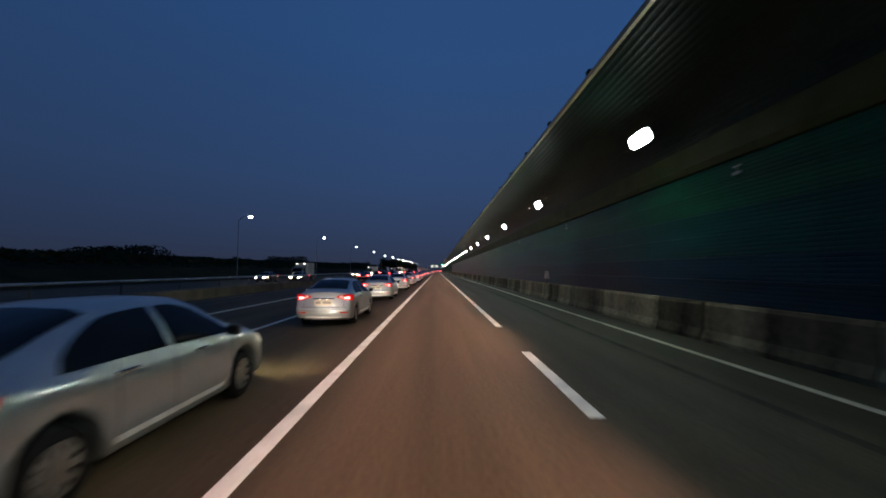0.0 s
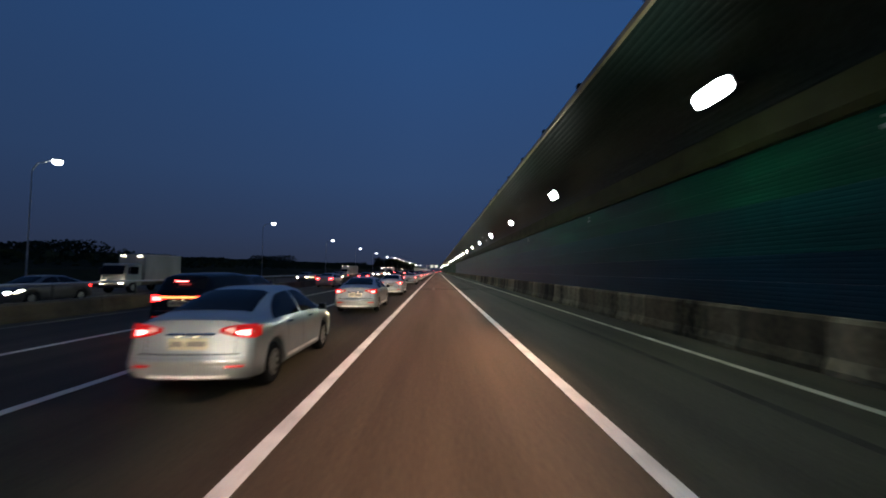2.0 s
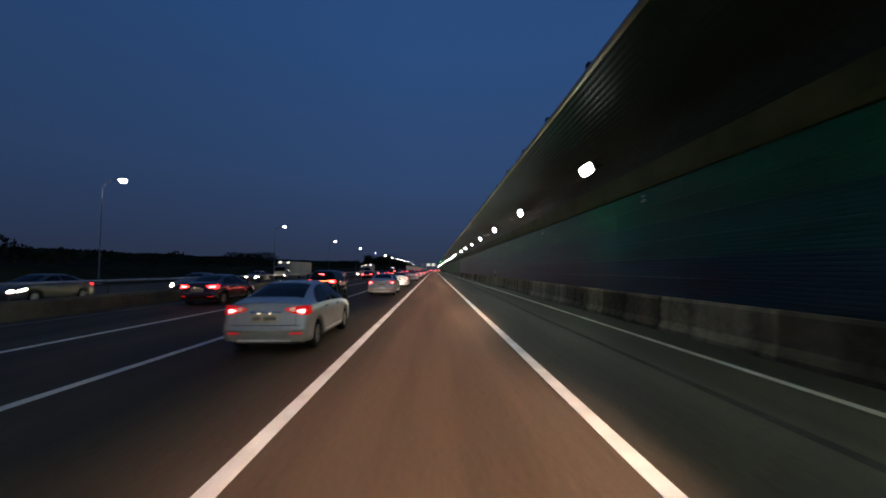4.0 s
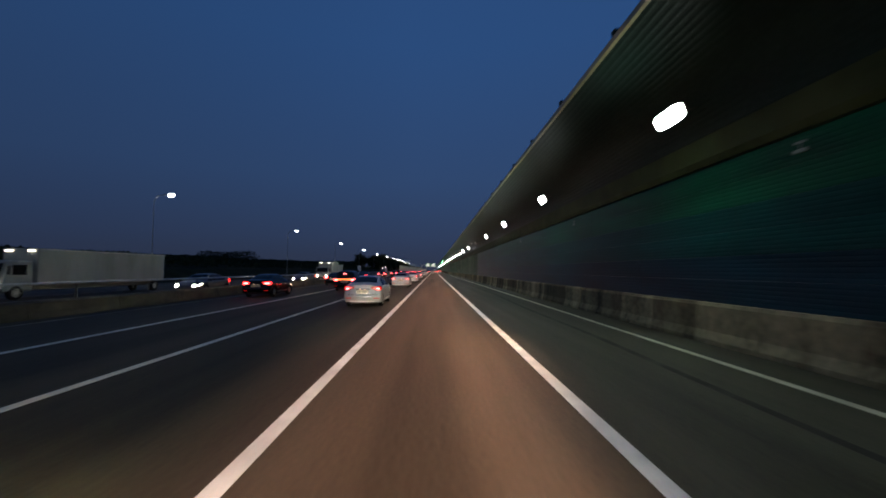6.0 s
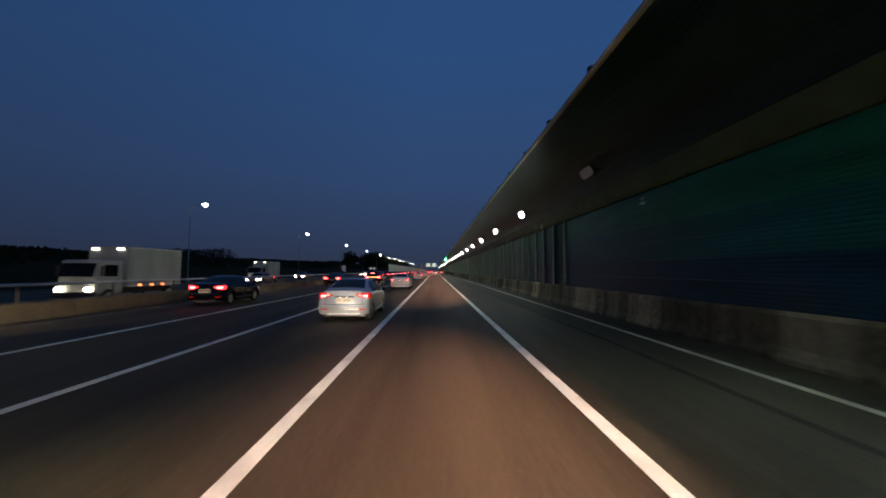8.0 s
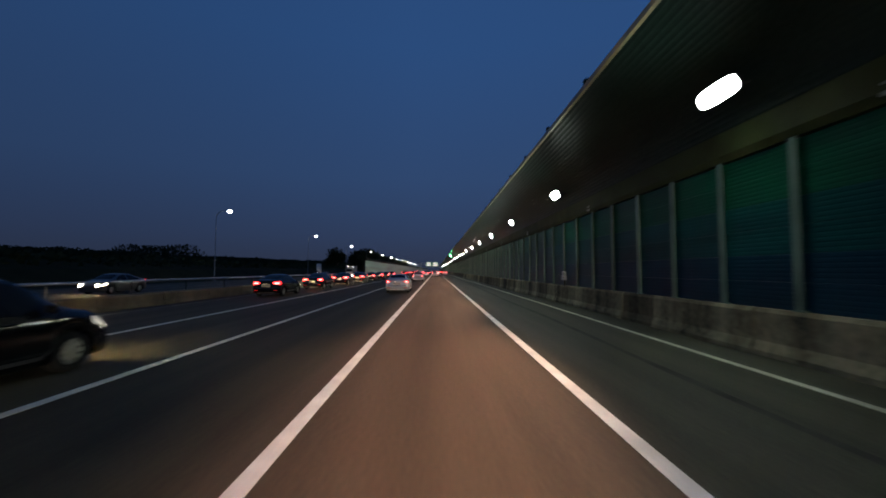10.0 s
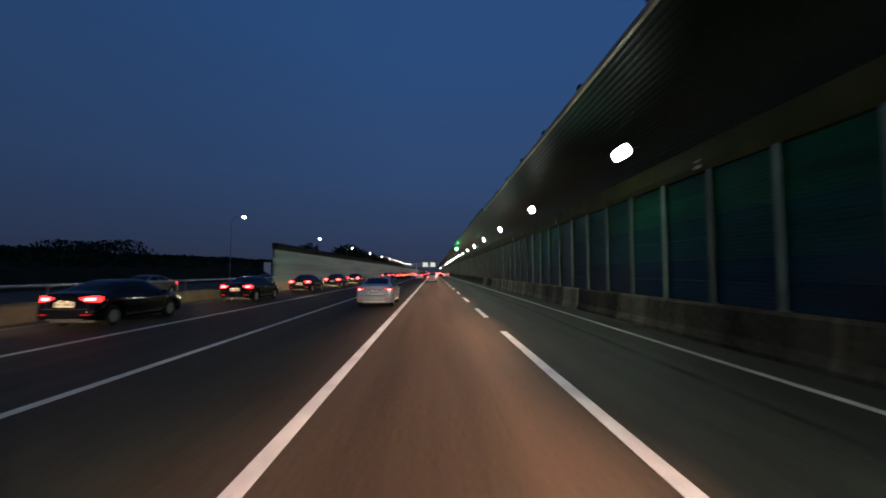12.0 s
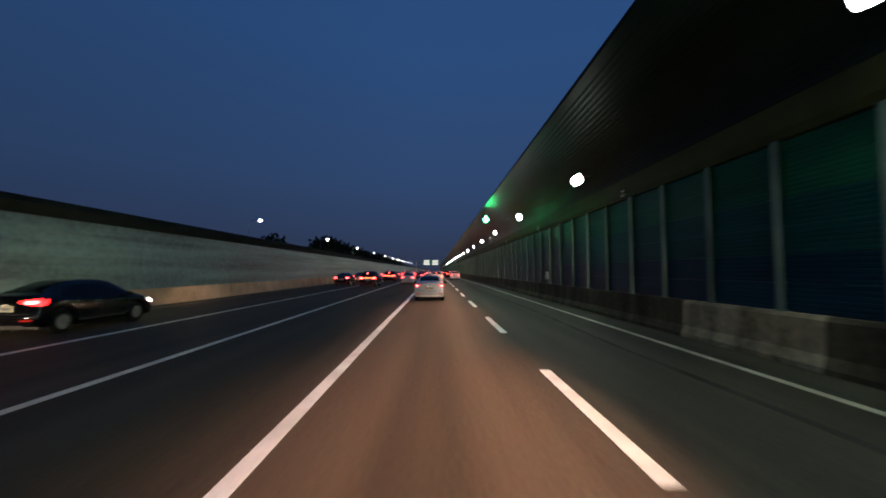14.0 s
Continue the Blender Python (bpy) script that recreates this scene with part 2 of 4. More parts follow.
def tube(bm, p, q, r0, r1=None, n=10):
    r1 = r0 if r1 is None else r1
    p, q = Vector(p), Vector(q)
    d = (q - p).normalized()
    a = d.orthogonal().normalized()
    c = d.cross(a)
    rings = []
    for o, r in ((p, r0), (q, r1)):
        rings.append([bm.verts.new(o + (a * math.cos(i * math.tau / n) + c * math.sin(i * math.tau / n)) * r) for i in range(n)])
    for i in range(n):
        j = (i + 1) % n
        bm.faces.new((rings[0][i], rings[0][j], rings[1][j], rings[1][i]))
    bm.faces.new(rings[0][::-1])
    bm.faces.new(rings[1])
    return bm


def extrude_profile(bm, pts, ys):
    """A closed profile (x, z) swept along y through the given stations."""
    rings = [[bm.verts.new((x, y, z)) for x, z in pts] for y in ys]
    n = len(pts)
    for a, b in zip(rings, rings[1:]):
        for i in range(n):
            j = (i + 1) % n
            bm.faces.new((a[i], a[j], b[j], b[i]))
    bm.faces.new(rings[0][::-1])
    bm.faces.new(rings[-1])
    return bm


def thing(name, label, category, group="", kind=""):
    return tagged(new(name), label, category, group, kind)


def steps(a, b, d):
    return [a + i * d for i in range(int((b - a) / d + 0.5) + 1)]


# ---- ground, road and markings ----
ground = part("ground", boxed(-3000, 3000, -300, 4000, -0.6, -0.06), EARTH)
tagged(ground, "dark bare earth and grass beside the motorway", "ground", kind="structure")
bm = bmesh.new()
road_ys = steps(-60, 2400, 60)
extrude_profile(bm, [(-34.6, -0.3), (7.6, -0.3), (7.6, 0.0), (-34.6, 0.0)], road_ys)
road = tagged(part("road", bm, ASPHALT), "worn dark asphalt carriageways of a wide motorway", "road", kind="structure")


def line(name, x, w, y0, y1, label, category="road marking", mat=None):
    ob = part(name, boxed(x - w / 2, x + w / 2, y0, y1, -0.01, 0.006), mat or LINE)
    return tagged(ob, label, category, kind="structure")


line("lane_line", -1.69, 0.19, -60, 2000, "solid white lane line painted on asphalt")
line("lane_line", -5.33, 0.17, -60, 2000, "solid white lane line painted on asphalt", mat=LIT_LINE)
line("lane_line", -8.97, 0.17, -60, 2000, "solid white lane line painted on asphalt", mat=LIT_LINE)
line("edge_line", -12.95, 0.15, -60, 2000, "faded white edge line beside the median", mat=FADED)
line("edge_line", 5.56, 0.16, -60, 2000, "worn white edge line along the hard shoulder", mat=WARM_WORN)
line("lane_line", 1.955, 0.19, 12.4, 263.0, "solid white lane line between two dashed stretches")
for x in (-15.2, -18.9, -22.5, -26.1, -29.8):
    line("far_lane_line", x, 0.15, -60, 2000, "faded white lane line on the opposite carriageway", mat=FADED)
dash_me = mesh_of("lane_dash", boxed(-0.095, 0.095, -1.9, 1.9, -0.01, 0.006), LINE)
for y in [6.7, -1.3, -9.3] + steps(268.4, 700, 8.0):
    d = new("lane_dash", dash_me)
    d.location = (1.94, y, 0)
    tagged(d, "white dash of a broken lane line", "road marking", "lane dashes", "structure")
joint = thing("expansion_joint", "dark rubber expansion joint across the carriageway", "expansion joint", kind="structure")
part("joint_seal", boxed(-13.2, 6.6, 76.66, 76.86, -0.02, 0.007), JOINT, joint)
part("joint_seal", boxed(-13.2, 6.6, 77.0, 77.06, -0.02, 0.007), JOINT, joint)
for x in (-0.35, 3.9):
    part("joint_plate", boxed(x, x + 0.13, 76.5, 77.1, -0.02, 0.012), GALVANISED, joint, "pale metal cover plate")
seam_bm = bmesh.new()
prev = None
for y in steps(-60, 700, 2.0):
    x = 4.25 + 0.2 * math.sin(y * 0.05) + 0.16 * noise.noise((y * 0.11, 0, 0)) + 0.05 * noise.noise((y * 0.5, 7, 0))
    a, b = seam_bm.verts.new((x - 0.08, y, 0.004)), seam_bm.verts.new((x + 0.08 + 0.05 * noise.noise((y * 0.4, 2, 0)), y, 0.004))
    if prev:
        seam_bm.faces.new((prev[0], prev[1], b, a))
    prev = (a, b)
tagged(part("tar_seam", seam_bm, SEAM), "dark tar seam along the outer lane", "tar seam", kind="structure")

# ---- noise barrier with its canopy along the hard shoulder ----
BASE_TOP, PANEL_TOP = 0.98, 4.36
wall_base = thing("wall_base", "stained concrete parapet at the foot of the noise barrier", "parapet", kind="structure")


def block(length, proud=0.0):
    """One parapet block: sloped toe, upright face, chamfered top."""
    f = WALL_X - 0.16 - proud
    pts = [(f - 0.10, -0.1), (f - 0.10, 0.10), (f - 0.02, 0.30), (f, 0.9), (f + 0.04, BASE_TOP), (WALL_X + 0.35, BASE_TOP), (WALL_X + 0.35, -0.1)]
    return extrude_profile(bmesh.new(), pts, (-length / 2 + 0.012, length / 2 - 0.012))


block_a, block_b = mesh_of("parapet_block", block(2.0), CONCRETE), mesh_of("parapet_block", block(2.0, 0.035), CONCRETE)

random.seed(11)
for i, y in enumerate(steps(-9, 305, 2.0)):
    piece("parapet_block", random.choice((block_a, block_a, block_b)), wall_base, 0, y, 0)
bm = bmesh.new()
for y in steps(307, END, 6.0):
    f = WALL_X - 0.16 - random.choice((0, 0, 0.03))
    extrude_profile(bm, [(f - 0.1, -0.1), (f - 0.1, 0.1), (f, 0.3), (f, BASE_TOP), (WALL_X + 0.35, BASE_TOP), (WALL_X + 0.35, -0.1)], (y - 1 + 0.012, y + 5 - 0.012))
far_base = part("parapet_far", bm, CONCRETE, wall_base)
far_base["kind"] = "stuff"
part("parapet_core", boxed(WALL_X, WALL_X + 0.3, -60, END, -0.1, BASE_TOP - 0.03), CONCRETE, wall_base)


def panel(length, rows=1, height=0.5633):
    """A sound-absorbing cassette with six shallow horizontal ribs."""
    bm = bmesh.new()
    pts = []
    for k in range(6):
        z, h = height * k / 6, height / 6
        pts += [(0.004, z + 0.0015), (0.0, z + 0.014), (0.0, z + h - 0.030), (0.004, z + h - 0.0015)]
    pts += [(0.12, height - 0.0015), (0.12, 0.0015)]
    return extrude_profile(bm, pts, (-length / 2 + 0.005, length / 2 - 0.005))


ROWS = 6
RH = (PANEL_TOP - BASE_TOP) / ROWS
barrier = thing("wall_east", "dark green and blue ribbed noise barrier panels", "noise barrier", kind="structure")
long_panel = {m.name: mesh_of("noise_panel", panel(4.0), m) for m in (PANEL_BLUE, PANEL_TEAL, PANEL_GREEN)}
short_panel = {m.name: mesh_of("noise_panel", panel(2.0), m) for m in (PANEL_BLUE, PANEL_TEAL, PANEL_GREEN)}


def row_material(k):
    return PANEL_BLUE if k < 2 else PANEL_TEAL if k < 4 else PANEL_GREEN


for y in steps(-7, POSTS_Y - 2, 4.0):
    for k in range(ROWS):
        piece("noise_panel", long_panel[row_material(k).name], barrier, WALL_X, y, BASE_TOP + k * RH)
barrier_posts = thing("wall_east_posts", "dark noise barrier panels between close steel posts", "noise barrier", kind="structure")
barrier_onward = thing("wall_east_onward", "dark noise barrier panels between close steel posts", "noise barrier", kind="structure")
for sec, y0 in ((barrier_posts, POSTS_Y), (barrier_onward, POSTS_Y + 96)):
    for y in steps(y0 + 1, y0 + 95, 2.0):
        for k in range(ROWS):
            piece("noise_panel", short_panel[row_material(k).name], sec, WALL_X, y, BASE_TOP + k * RH)
for mat, ks in ((PANEL_BLUE, (0, 1)), (PANEL_TEAL, (2, 3)), (PANEL_GREEN, (4, 5))):
    bm = bmesh.new()
    for y in steps(POSTS_Y + 194, END, 4.0):
        for k in ks:
            z = BASE_TOP + k * RH
            extrude_profile(bm, [(WALL_X, z + 0.005), (WALL_X, z + RH - 0.005), (WALL_X + 0.1, z + RH - 0.003), (WALL_X + 0.1, z + 0.003)], (y - 1.985, y + 1.985))
    ob = part("panel_rows", bm, mat, barrier_onward)
    ob["kind"] = "stuff"
part("backing", boxed(WALL_X + 0.13, WALL_X + 0.3, -60, END, BASE_TOP - 0.03, PANEL_TOP), CANOPY, barrier)


def post_mesh():
    """An H-section post: two flanges and a web."""
    bm = bmesh.new()
    box(bm, -0.10, -0.085, -0.10, 0.10, BASE_TOP, PANEL_TOP + 0.03)
    box(bm, -0.085, 0.02, -0.008, 0.008, BASE_TOP, PANEL_TOP + 0.03)
    box(bm, -0.12, 0.02, -0.11, 0.11, BASE_TOP, BASE_TOP + 0.03)
    return bm


post_me = mesh_of("barrier_post", post_mesh(), POST_STEEL)
for y in steps(POSTS_Y, POSTS_Y + 240, 2.0):
    piece("barrier_post", post_me, barrier_posts if y < POSTS_Y + 96 else barrier_onward, WALL_X, y, 0)
bm = bmesh.new()
for y in steps(POSTS_Y + 242, END, 2.0):
    box(bm, WALL_X - 0.10, WALL_X, y - 0.08, y + 0.08, BASE_TOP, PANEL_TOP + 0.03)
ob = part("far_posts", bm, POST_STEEL, barrier_onward)
ob["kind"] = "stuff"

canopy = thing("canopy", "black corrugated canopy leaning over the hard shoulder", "canopy", kind="structure")
part("eaves_beam", extrude_profile(bmesh.new(), [(WALL_X - 0.06, PANEL_TOP + 0.03), (WALL_X - 0.12, PANEL_TOP + 0.2), (WALL_X - 0.16, 5.1),
     (WALL_X + 0.25, 5.1), (WALL_X + 0.25, PANEL_TOP + 0.03)], steps(-60, END, 60)), OLIVE, canopy, "olive painted steel band above the panels")
P0, P1, P2 = Vector((WALL_X - 0.15, 5.1)), Vector((WALL_X - 0.35, 6.75)), Vector((4.43, 7.27))
under, over = [], []
NC = 69
for i in range(NC + 1):
    u = i / NC
    p = P0 * (1 - u) ** 2 + P1 * 2 * u * (1 - u) + P2 * u ** 2
    d = ((P1 - P0) * (1 - u) + (P2 - P1) * u).normalized()
    nrm = Vector((-d.y, d.x))      # towards the road and down
    rib = 0.008 if i % 3 == 1 else 0.0
    under.append(tuple(p + nrm * rib))
    over.append(tuple(p - nrm * 0.10))
part("canopy_sheet", extrude_profile(bmesh.new(), under + over[::-1], steps(-60, END, 60)), CANOPY, canopy)
TRIM_END = 286.5                 # from here on the canopy reaches farther out and has a plain dark edge
part("edge_trim", extrude_profile(bmesh.new(), [(4.43, 7.23), (4.34, 7.24), (4.32, 7.36), (4.38, 7.40), (4.45, 7.37)], steps(-60, 240, 60) + [TRIM_END]), FASCIA, canopy, "pale metal trim along the free edge")
part("edge_sheet", extrude_profile(bmesh.new(), [(4.45, 7.235), (4.14, 7.28), (4.10, 7.36), (4.16, 7.42), (4.45, 7.39)], [TRIM_END + 0.01] + steps(320, END, 60)), CANOPY, canopy, "plain dark sheet edge")
bracket_me = mesh_of("edge_bracket", boxed(4.30, 4.50, -0.10, 0.10, 7.39, 7.50, bevel=0.02), CAP_DARK)
for y in steps(-5, TRIM_END - 2, 4.0):
    piece("edge_bracket", bracket_me, canopy, 0, y, 0)


# ---- lamps ----
def oval(bm, levels, half_x, half_y, n=28):
    """Stacked oval rings (z, scale), joined and closed at the last."""
    rings = []
    for z, s in levels:
        ring = []
        for i in range(n):
            a = i * math.tau / n
            ring.append(bm.verts.new((half_x * s * math.copysign(abs(math.cos(a)) ** 0.55, math.cos(a)), half_y * s * math.copysign(abs(math.sin(a)) ** 0.55, math.sin(a)), z)))
        rings.append(ring)
    for r0, r1 in zip(rings, rings[1:]):
        for i in range(n):
            bm.faces.new((r0[i], r0[(i + 1) % n], r1[(i + 1) % n], r1[i]))
    bm.faces.new(rings[-1])
    bm.faces.new(rings[0][::-1])
    return bm


def canopy_lamp(glow, label):
    """A floodlight whose face looks down at the road; its origin is the middle of the face."""
    lamp = thing("canopy_lamp", label, "lamp", "canopy lamps")
    part("housing", oval(bmesh.new(), ((0.002, 1.05), (0.06, 1.04), (0.13, 0.85), (0.16, 0.5)), 0.205, 0.60), LAMP_HOUSING, lamp)
    part("diffuser", oval(bmesh.new(), ((0.0, 1.0), (-0.008, 0.985), (-0.014, 0.85), (-0.018, 0.5)), 0.205, 0.60), glow, lamp, "oval white lamp glass")
    for y in (-0.35, 0.35):
        part("hanger", tube(bmesh.new(), (0, y, 0.14), (0.20, y, 0.62), 0.02), LAMP_HOUSING, lamp)
    return lamp


LAMP_TILT = 62
lamp = canopy_lamp(LAMP_GLOW, "lit white floodlight hung under the black canopy")
lamp.matrix_basis = pose(LAMP_X, LAMP_Y - 2 * LAMP_STEP, LAMP_Z, 0, LAMP_TILT, 0)
dead = canopy_lamp(LAMP_DEAD, "unlit grey floodlight hung under the black canopy")
dead.matrix_basis = pose(LAMP_X, LAMP_Y + 14 * LAMP_STEP, LAMP_Z, 0, LAMP_TILT, 0)
for k in range(-1, 60):
    if k != 14:
        copy_thing(lamp, pose(LAMP_X, LAMP_Y + k * LAMP_STEP, LAMP_Z, 0, LAMP_TILT, 0))


def street_lamp():
    s = thing("street_lamp", "tall grey lamp post with a lit white head", "street lamp", "lamp posts across the road")
    part("pole", tube(bmesh.new(), (0, 0, -0.1), (0, 0, 11.2), 0.075, 0.045), POLE_STEEL, s)
    bm = bmesh.new()
    tube(bm, (0, 0, 11.15), (0.5, 0, 11.9), 0.05)
    tube(bm, (0.48, 0, 11.88), (2.0, 0, 12.15), 0.045)
    part("arm", bm, POLE_STEEL, s)
    part("lamp_head", boxed(1.9, 2.75, -0.19, 0.19, 12.12, 12.27, bevel=0.05), LAMP_HOUSING, s)
    # lens swollen to a deep bowl, standing in for the glare round the lamp
    lens = oval(bmesh.new(), ((12.115, 1.0), (12.0, 1.0), (11.87, 0.86), (11.77, 0.6), (11.73, 0.3)), 0.34, 0.30)
    bmesh.ops.translate(lens, verts=lens.verts, vec=(2.32, 0, 0))
    part("diffuser", lens, POLE_GLOW, s, "glowing white lamp glass")
    part("base_plate", boxed(-0.25, 0.25, -0.25, 0.25, -0.1, 0.04), GALVANISED, s)
    return s


sl = street_lamp()
sl.matrix_basis = pose(POLE_X - 2.3, POLE_Y - POLE_STEP, 0)
for k in range(0, 17):
    copy_thing(sl, pose(POLE_X - 2.3, POLE_Y + k * POLE_STEP, 0))

# ---- median ----
low_barrier = thing("median_barrier", "low weathered concrete median barrier under a steel rail", "median barrier", kind="structure")
low_pts = [(-0.34, -0.1), (-0.34, 0.60), (-0.26, 0.64), (-0.06, 0.63), (0.02, 0.55), (0.06, 0.2), (0.14, -0.1)]
low_me = mesh_of("barrier_block", extrude_profile(bmesh.new(), low_pts, (-1.99, 1.99)), MEDIAN_DIRTY)
for y in steps(-38, MEDIAN_WALL_Y - 2, 4.0):
    piece("barrier_block", low_me, low_barrier, MEDIAN_X, y, 0)
rail = thing("median_rail", "thin galvanised steel rail on posts over the median", "guard rail", kind="structure")
part("rail_tube", tube(bmesh.new(), (MEDIAN_X - 0.12, -60, 1.23), (MEDIAN_X - 0.12, MEDIAN_WALL_Y, 1.23), 0.05, n=8), GALVANISED, rail)
post_small = mesh_of("rail_post", tube(bmesh.new(), (0, 0, 0.44), (0, 0, 1.2), 0.03, n=8), RAIL_POST)
for y in steps(-38, MEDIAN_WALL_Y - 2, 4.0):
    piece("rail_post", post_small, rail, MEDIAN_X - 0.12, y, 0)
mwall = thing("median_wall", "pale grey median wall with a dark coping on concrete", "median wall", kind="structure")
foot_me = mesh_of("barrier_block", extrude_profile(bmesh.new(), [(-0.4, -0.1), (-0.4, 0.84), (0.0, 0.84), (0.05, 0.3), (0.16, -0.1)], (-1.99, 1.99)), MEDIAN_LIT)
slab_me = mesh_of("wall_panel", boxed(-0.28, -0.1, -1.9985, 1.9985, 0.84, 3.68), WALL_GREY)
cap_me = mesh_of("coping", extrude_profile(bmesh.new(), [(-0.36, 3.68), (-0.02, 3.68), (0.12, 4.05), (0.05, 4.28), (-0.36, 4.28)], (-1.998, 1.998)), CAP_DARK)
for y in steps(MEDIAN_WALL_Y + 2, MEDIAN_WALL_Y + 120, 4.0):
    piece("barrier_block", foot_me, mwall, MEDIAN_X, y, 0)
    piece("wall_panel", slab_me, mwall, MEDIAN_X, y, 0)
    piece("coping", cap_me, mwall, MEDIAN_X, y, 0)
y0 = MEDIAN_WALL_Y + 124
for nm, pts, mat in (("far_foot", [(-0.4, -0.1), (-0.4, 0.84), (0.0, 0.84), (0.05, 0.3), (0.16, -0.1)], MEDIAN_LIT),
                     ("far_panels", [(-0.28, 0.84), (-0.1, 0.84), (-0.1, 3.68), (-0.28, 3.68)], WALL_GREY),
                     ("far_coping", [(-0.36, 3.68), (-0.02, 3.68), (0.12, 4.05), (0.05, 4.28), (-0.36, 4.28)], CAP_DARK)):
    part(nm, extrude_profile(bmesh.new(), [(MEDIAN_X + x, z) for x, z in pts], steps(y0, END, 40)), mat, mwall)["kind"] = "stuff"

# ---- green lane signal, call boxes, sign gantry ----
sig = thing("lane_signal", "black signal box showing a glowing green arrow", "lane signal")
part("housing", boxed(-0.36, 0.36, 0.02, 0.22, -0.36, 0.36, bevel=0.03), BLACK_PLASTIC, sig)
bm = bmesh.new()
box(bm, -0.09, 0.09, -0.02, 0.02, -0.02, 0.30)
for sgn in (-1, 1):
    v = [bm.verts.new(p) for p in ((sgn * 0.30, -0.02, 0.02), (sgn * 0.10, -0.02, 0.02), (0, -0.02, -0.14), (0, -0.02, -0.30))]
    bm.faces.new(v)
part("arrow", bm, GREEN_GLOW, sig, "green arrow of light")
part("bracket", tube(bmesh.new(), (0, 0.15, 0.34), (0, 0.15, 0.95), 0.035), GALVANISED, sig)
sig.location = (4.42, 330.2, 6.33)


def call_box():
    c = thing("call_box", "small white enamel call box on the parapet", "call box", "roadside call boxes")
    part("cabinet", boxed(-0.14, 0.06, -0.21, 0.21, 0.0, 0.24, bevel=0.03), BOX_WHITE, c)
    part("hood", boxed(-0.12, 0.04, -0.15, 0.15, 0.24, 0.46, bevel=0.04), BOX_WHITE, c)
    part("foot", boxed(-0.06, 0.0, -0.05, 0.05, -0.30, 0.0), BLACK_PLASTIC, c)
    part("door_mark", boxed(-0.155, -0.135, -0.10, 0.10, 0.06, 0.18), GALVANISED, c)
    return c


def junction_box():
    j = thing("junction_box", "small pale junction box high on the noise barrier", "junction box", "junction boxes")
    part("cover", boxed(-0.045, 0.0, -0.14, 0.14, 0.0, 0.07, bevel=0.012), BOX_WHITE, j)
    part("conduit", tube(bmesh.new(), (-0.02, 0.0, 0.06), (-0.02, 0.0, 0.18), 0.012, n=8), GALVANISED, j)
    part("bracket", boxed(-0.04, 0.0, -0.12, 0.12, 0.18, 0.22, bevel=0.01), BOX_WHITE, j)
    return j


jb = junction_box()
jb.matrix_basis = pose(WALL_X - 0.002, 8.9 - 12.02, 3.98)
for k in range(0, 34):
    copy_thing(jb, pose(WALL_X - (0.002 if k < 15 else 0.12), 8.9 + 12.02 * k, 3.98 if k < 15 else 4.48))

cb = call_box()
cb.matrix_basis = pose(WALL_X - 0.14, 24.3, BASE_TOP + 0.28)
for y in (123.3, 228.7, 319.3):
    copy_thing(cb, pose(WALL_X - 0.14, y, BASE_TOP + 0.28))

panel_end = thing("roadside_panel", "pale grey end panel standing beyond the far carriageway", "panel")
part("board", boxed(-45.0, -43.2, 357.0, 357.12, 0.6, 4.1, bevel=0.02), TRIM_PALE, panel_end)
for x in (-44.8, -43.4):
    part("leg", boxed(x - 0.06, x + 0.06, 357.13, 357.25, -0.2, 4.0), GALVANISED, panel_end)

gantry = thing("sign_gantry", "steel gantry carrying two lit direction signs", "sign gantry")
gy = 575.0
part("column", boxed(-14.3, -13.7, gy, gy + 0.6, -0.1, 9.0, bevel=0.05), GALVANISED, gantry)
bm = bmesh.new()
for z in (6.6, 8.4):
    tube(bm, (-14, gy + 0.3, z), (4.1, gy + 0.3, z), 0.12)
for i in range(13):
    tube(bm, (-14 + 1.5 * i, gy + 0.3, 6.6 if i % 2 else 8.4), (-14 + 1.5 * (i + 1), gy + 0.3, 8.4 if i % 2 else 6.6), 0.06)
part("truss", bm, GALVANISED, gantry)
for x0, x1 in ((-9.4, -4.2), (-3.4, 1.9)):
    sp = part("sign_panel", boxed(x0, x1, gy - 0.1, gy, 5.6, 9.3, bevel=0.04), SIGN_GREEN, gantry, "green direction sign, lettering too far to read")
    for k in range(3):
        w = (x1 - x0) * (0.8, 0.6, 0.7)[k]
        xm = (x0 + x1) / 2
        part("lettering", boxed(xm - w / 2, xm + w / 2, gy - 0.125, gy - 0.11, 6.0 + k * 1.1, 6.8 + k * 1.1), SIGN_WHITE, sp)


# ---- vehicles ----
def smooth_rows(keys, n):
    """Key rows (y, values...) drawn through by a monotone-looking curve, at n even steps of y."""
    ys = np.array([k[0] for k in keys])
    vals = np.array([k[1:] for k in keys])
    yy = np.linspace(ys[0], ys[-1], n)
    out = []
    for c in range(vals.shape[1]):
        lin = np.interp(yy, ys, vals[:, c])
        pad = np.pad(lin, 2, mode="edge")
        out.append((pad[:-4] + 2 * pad[1:-3] + 3 * pad[2:-2] + 2 * pad[3:-1] + pad[4:]) / 9)
    return yy, np.array(out).T


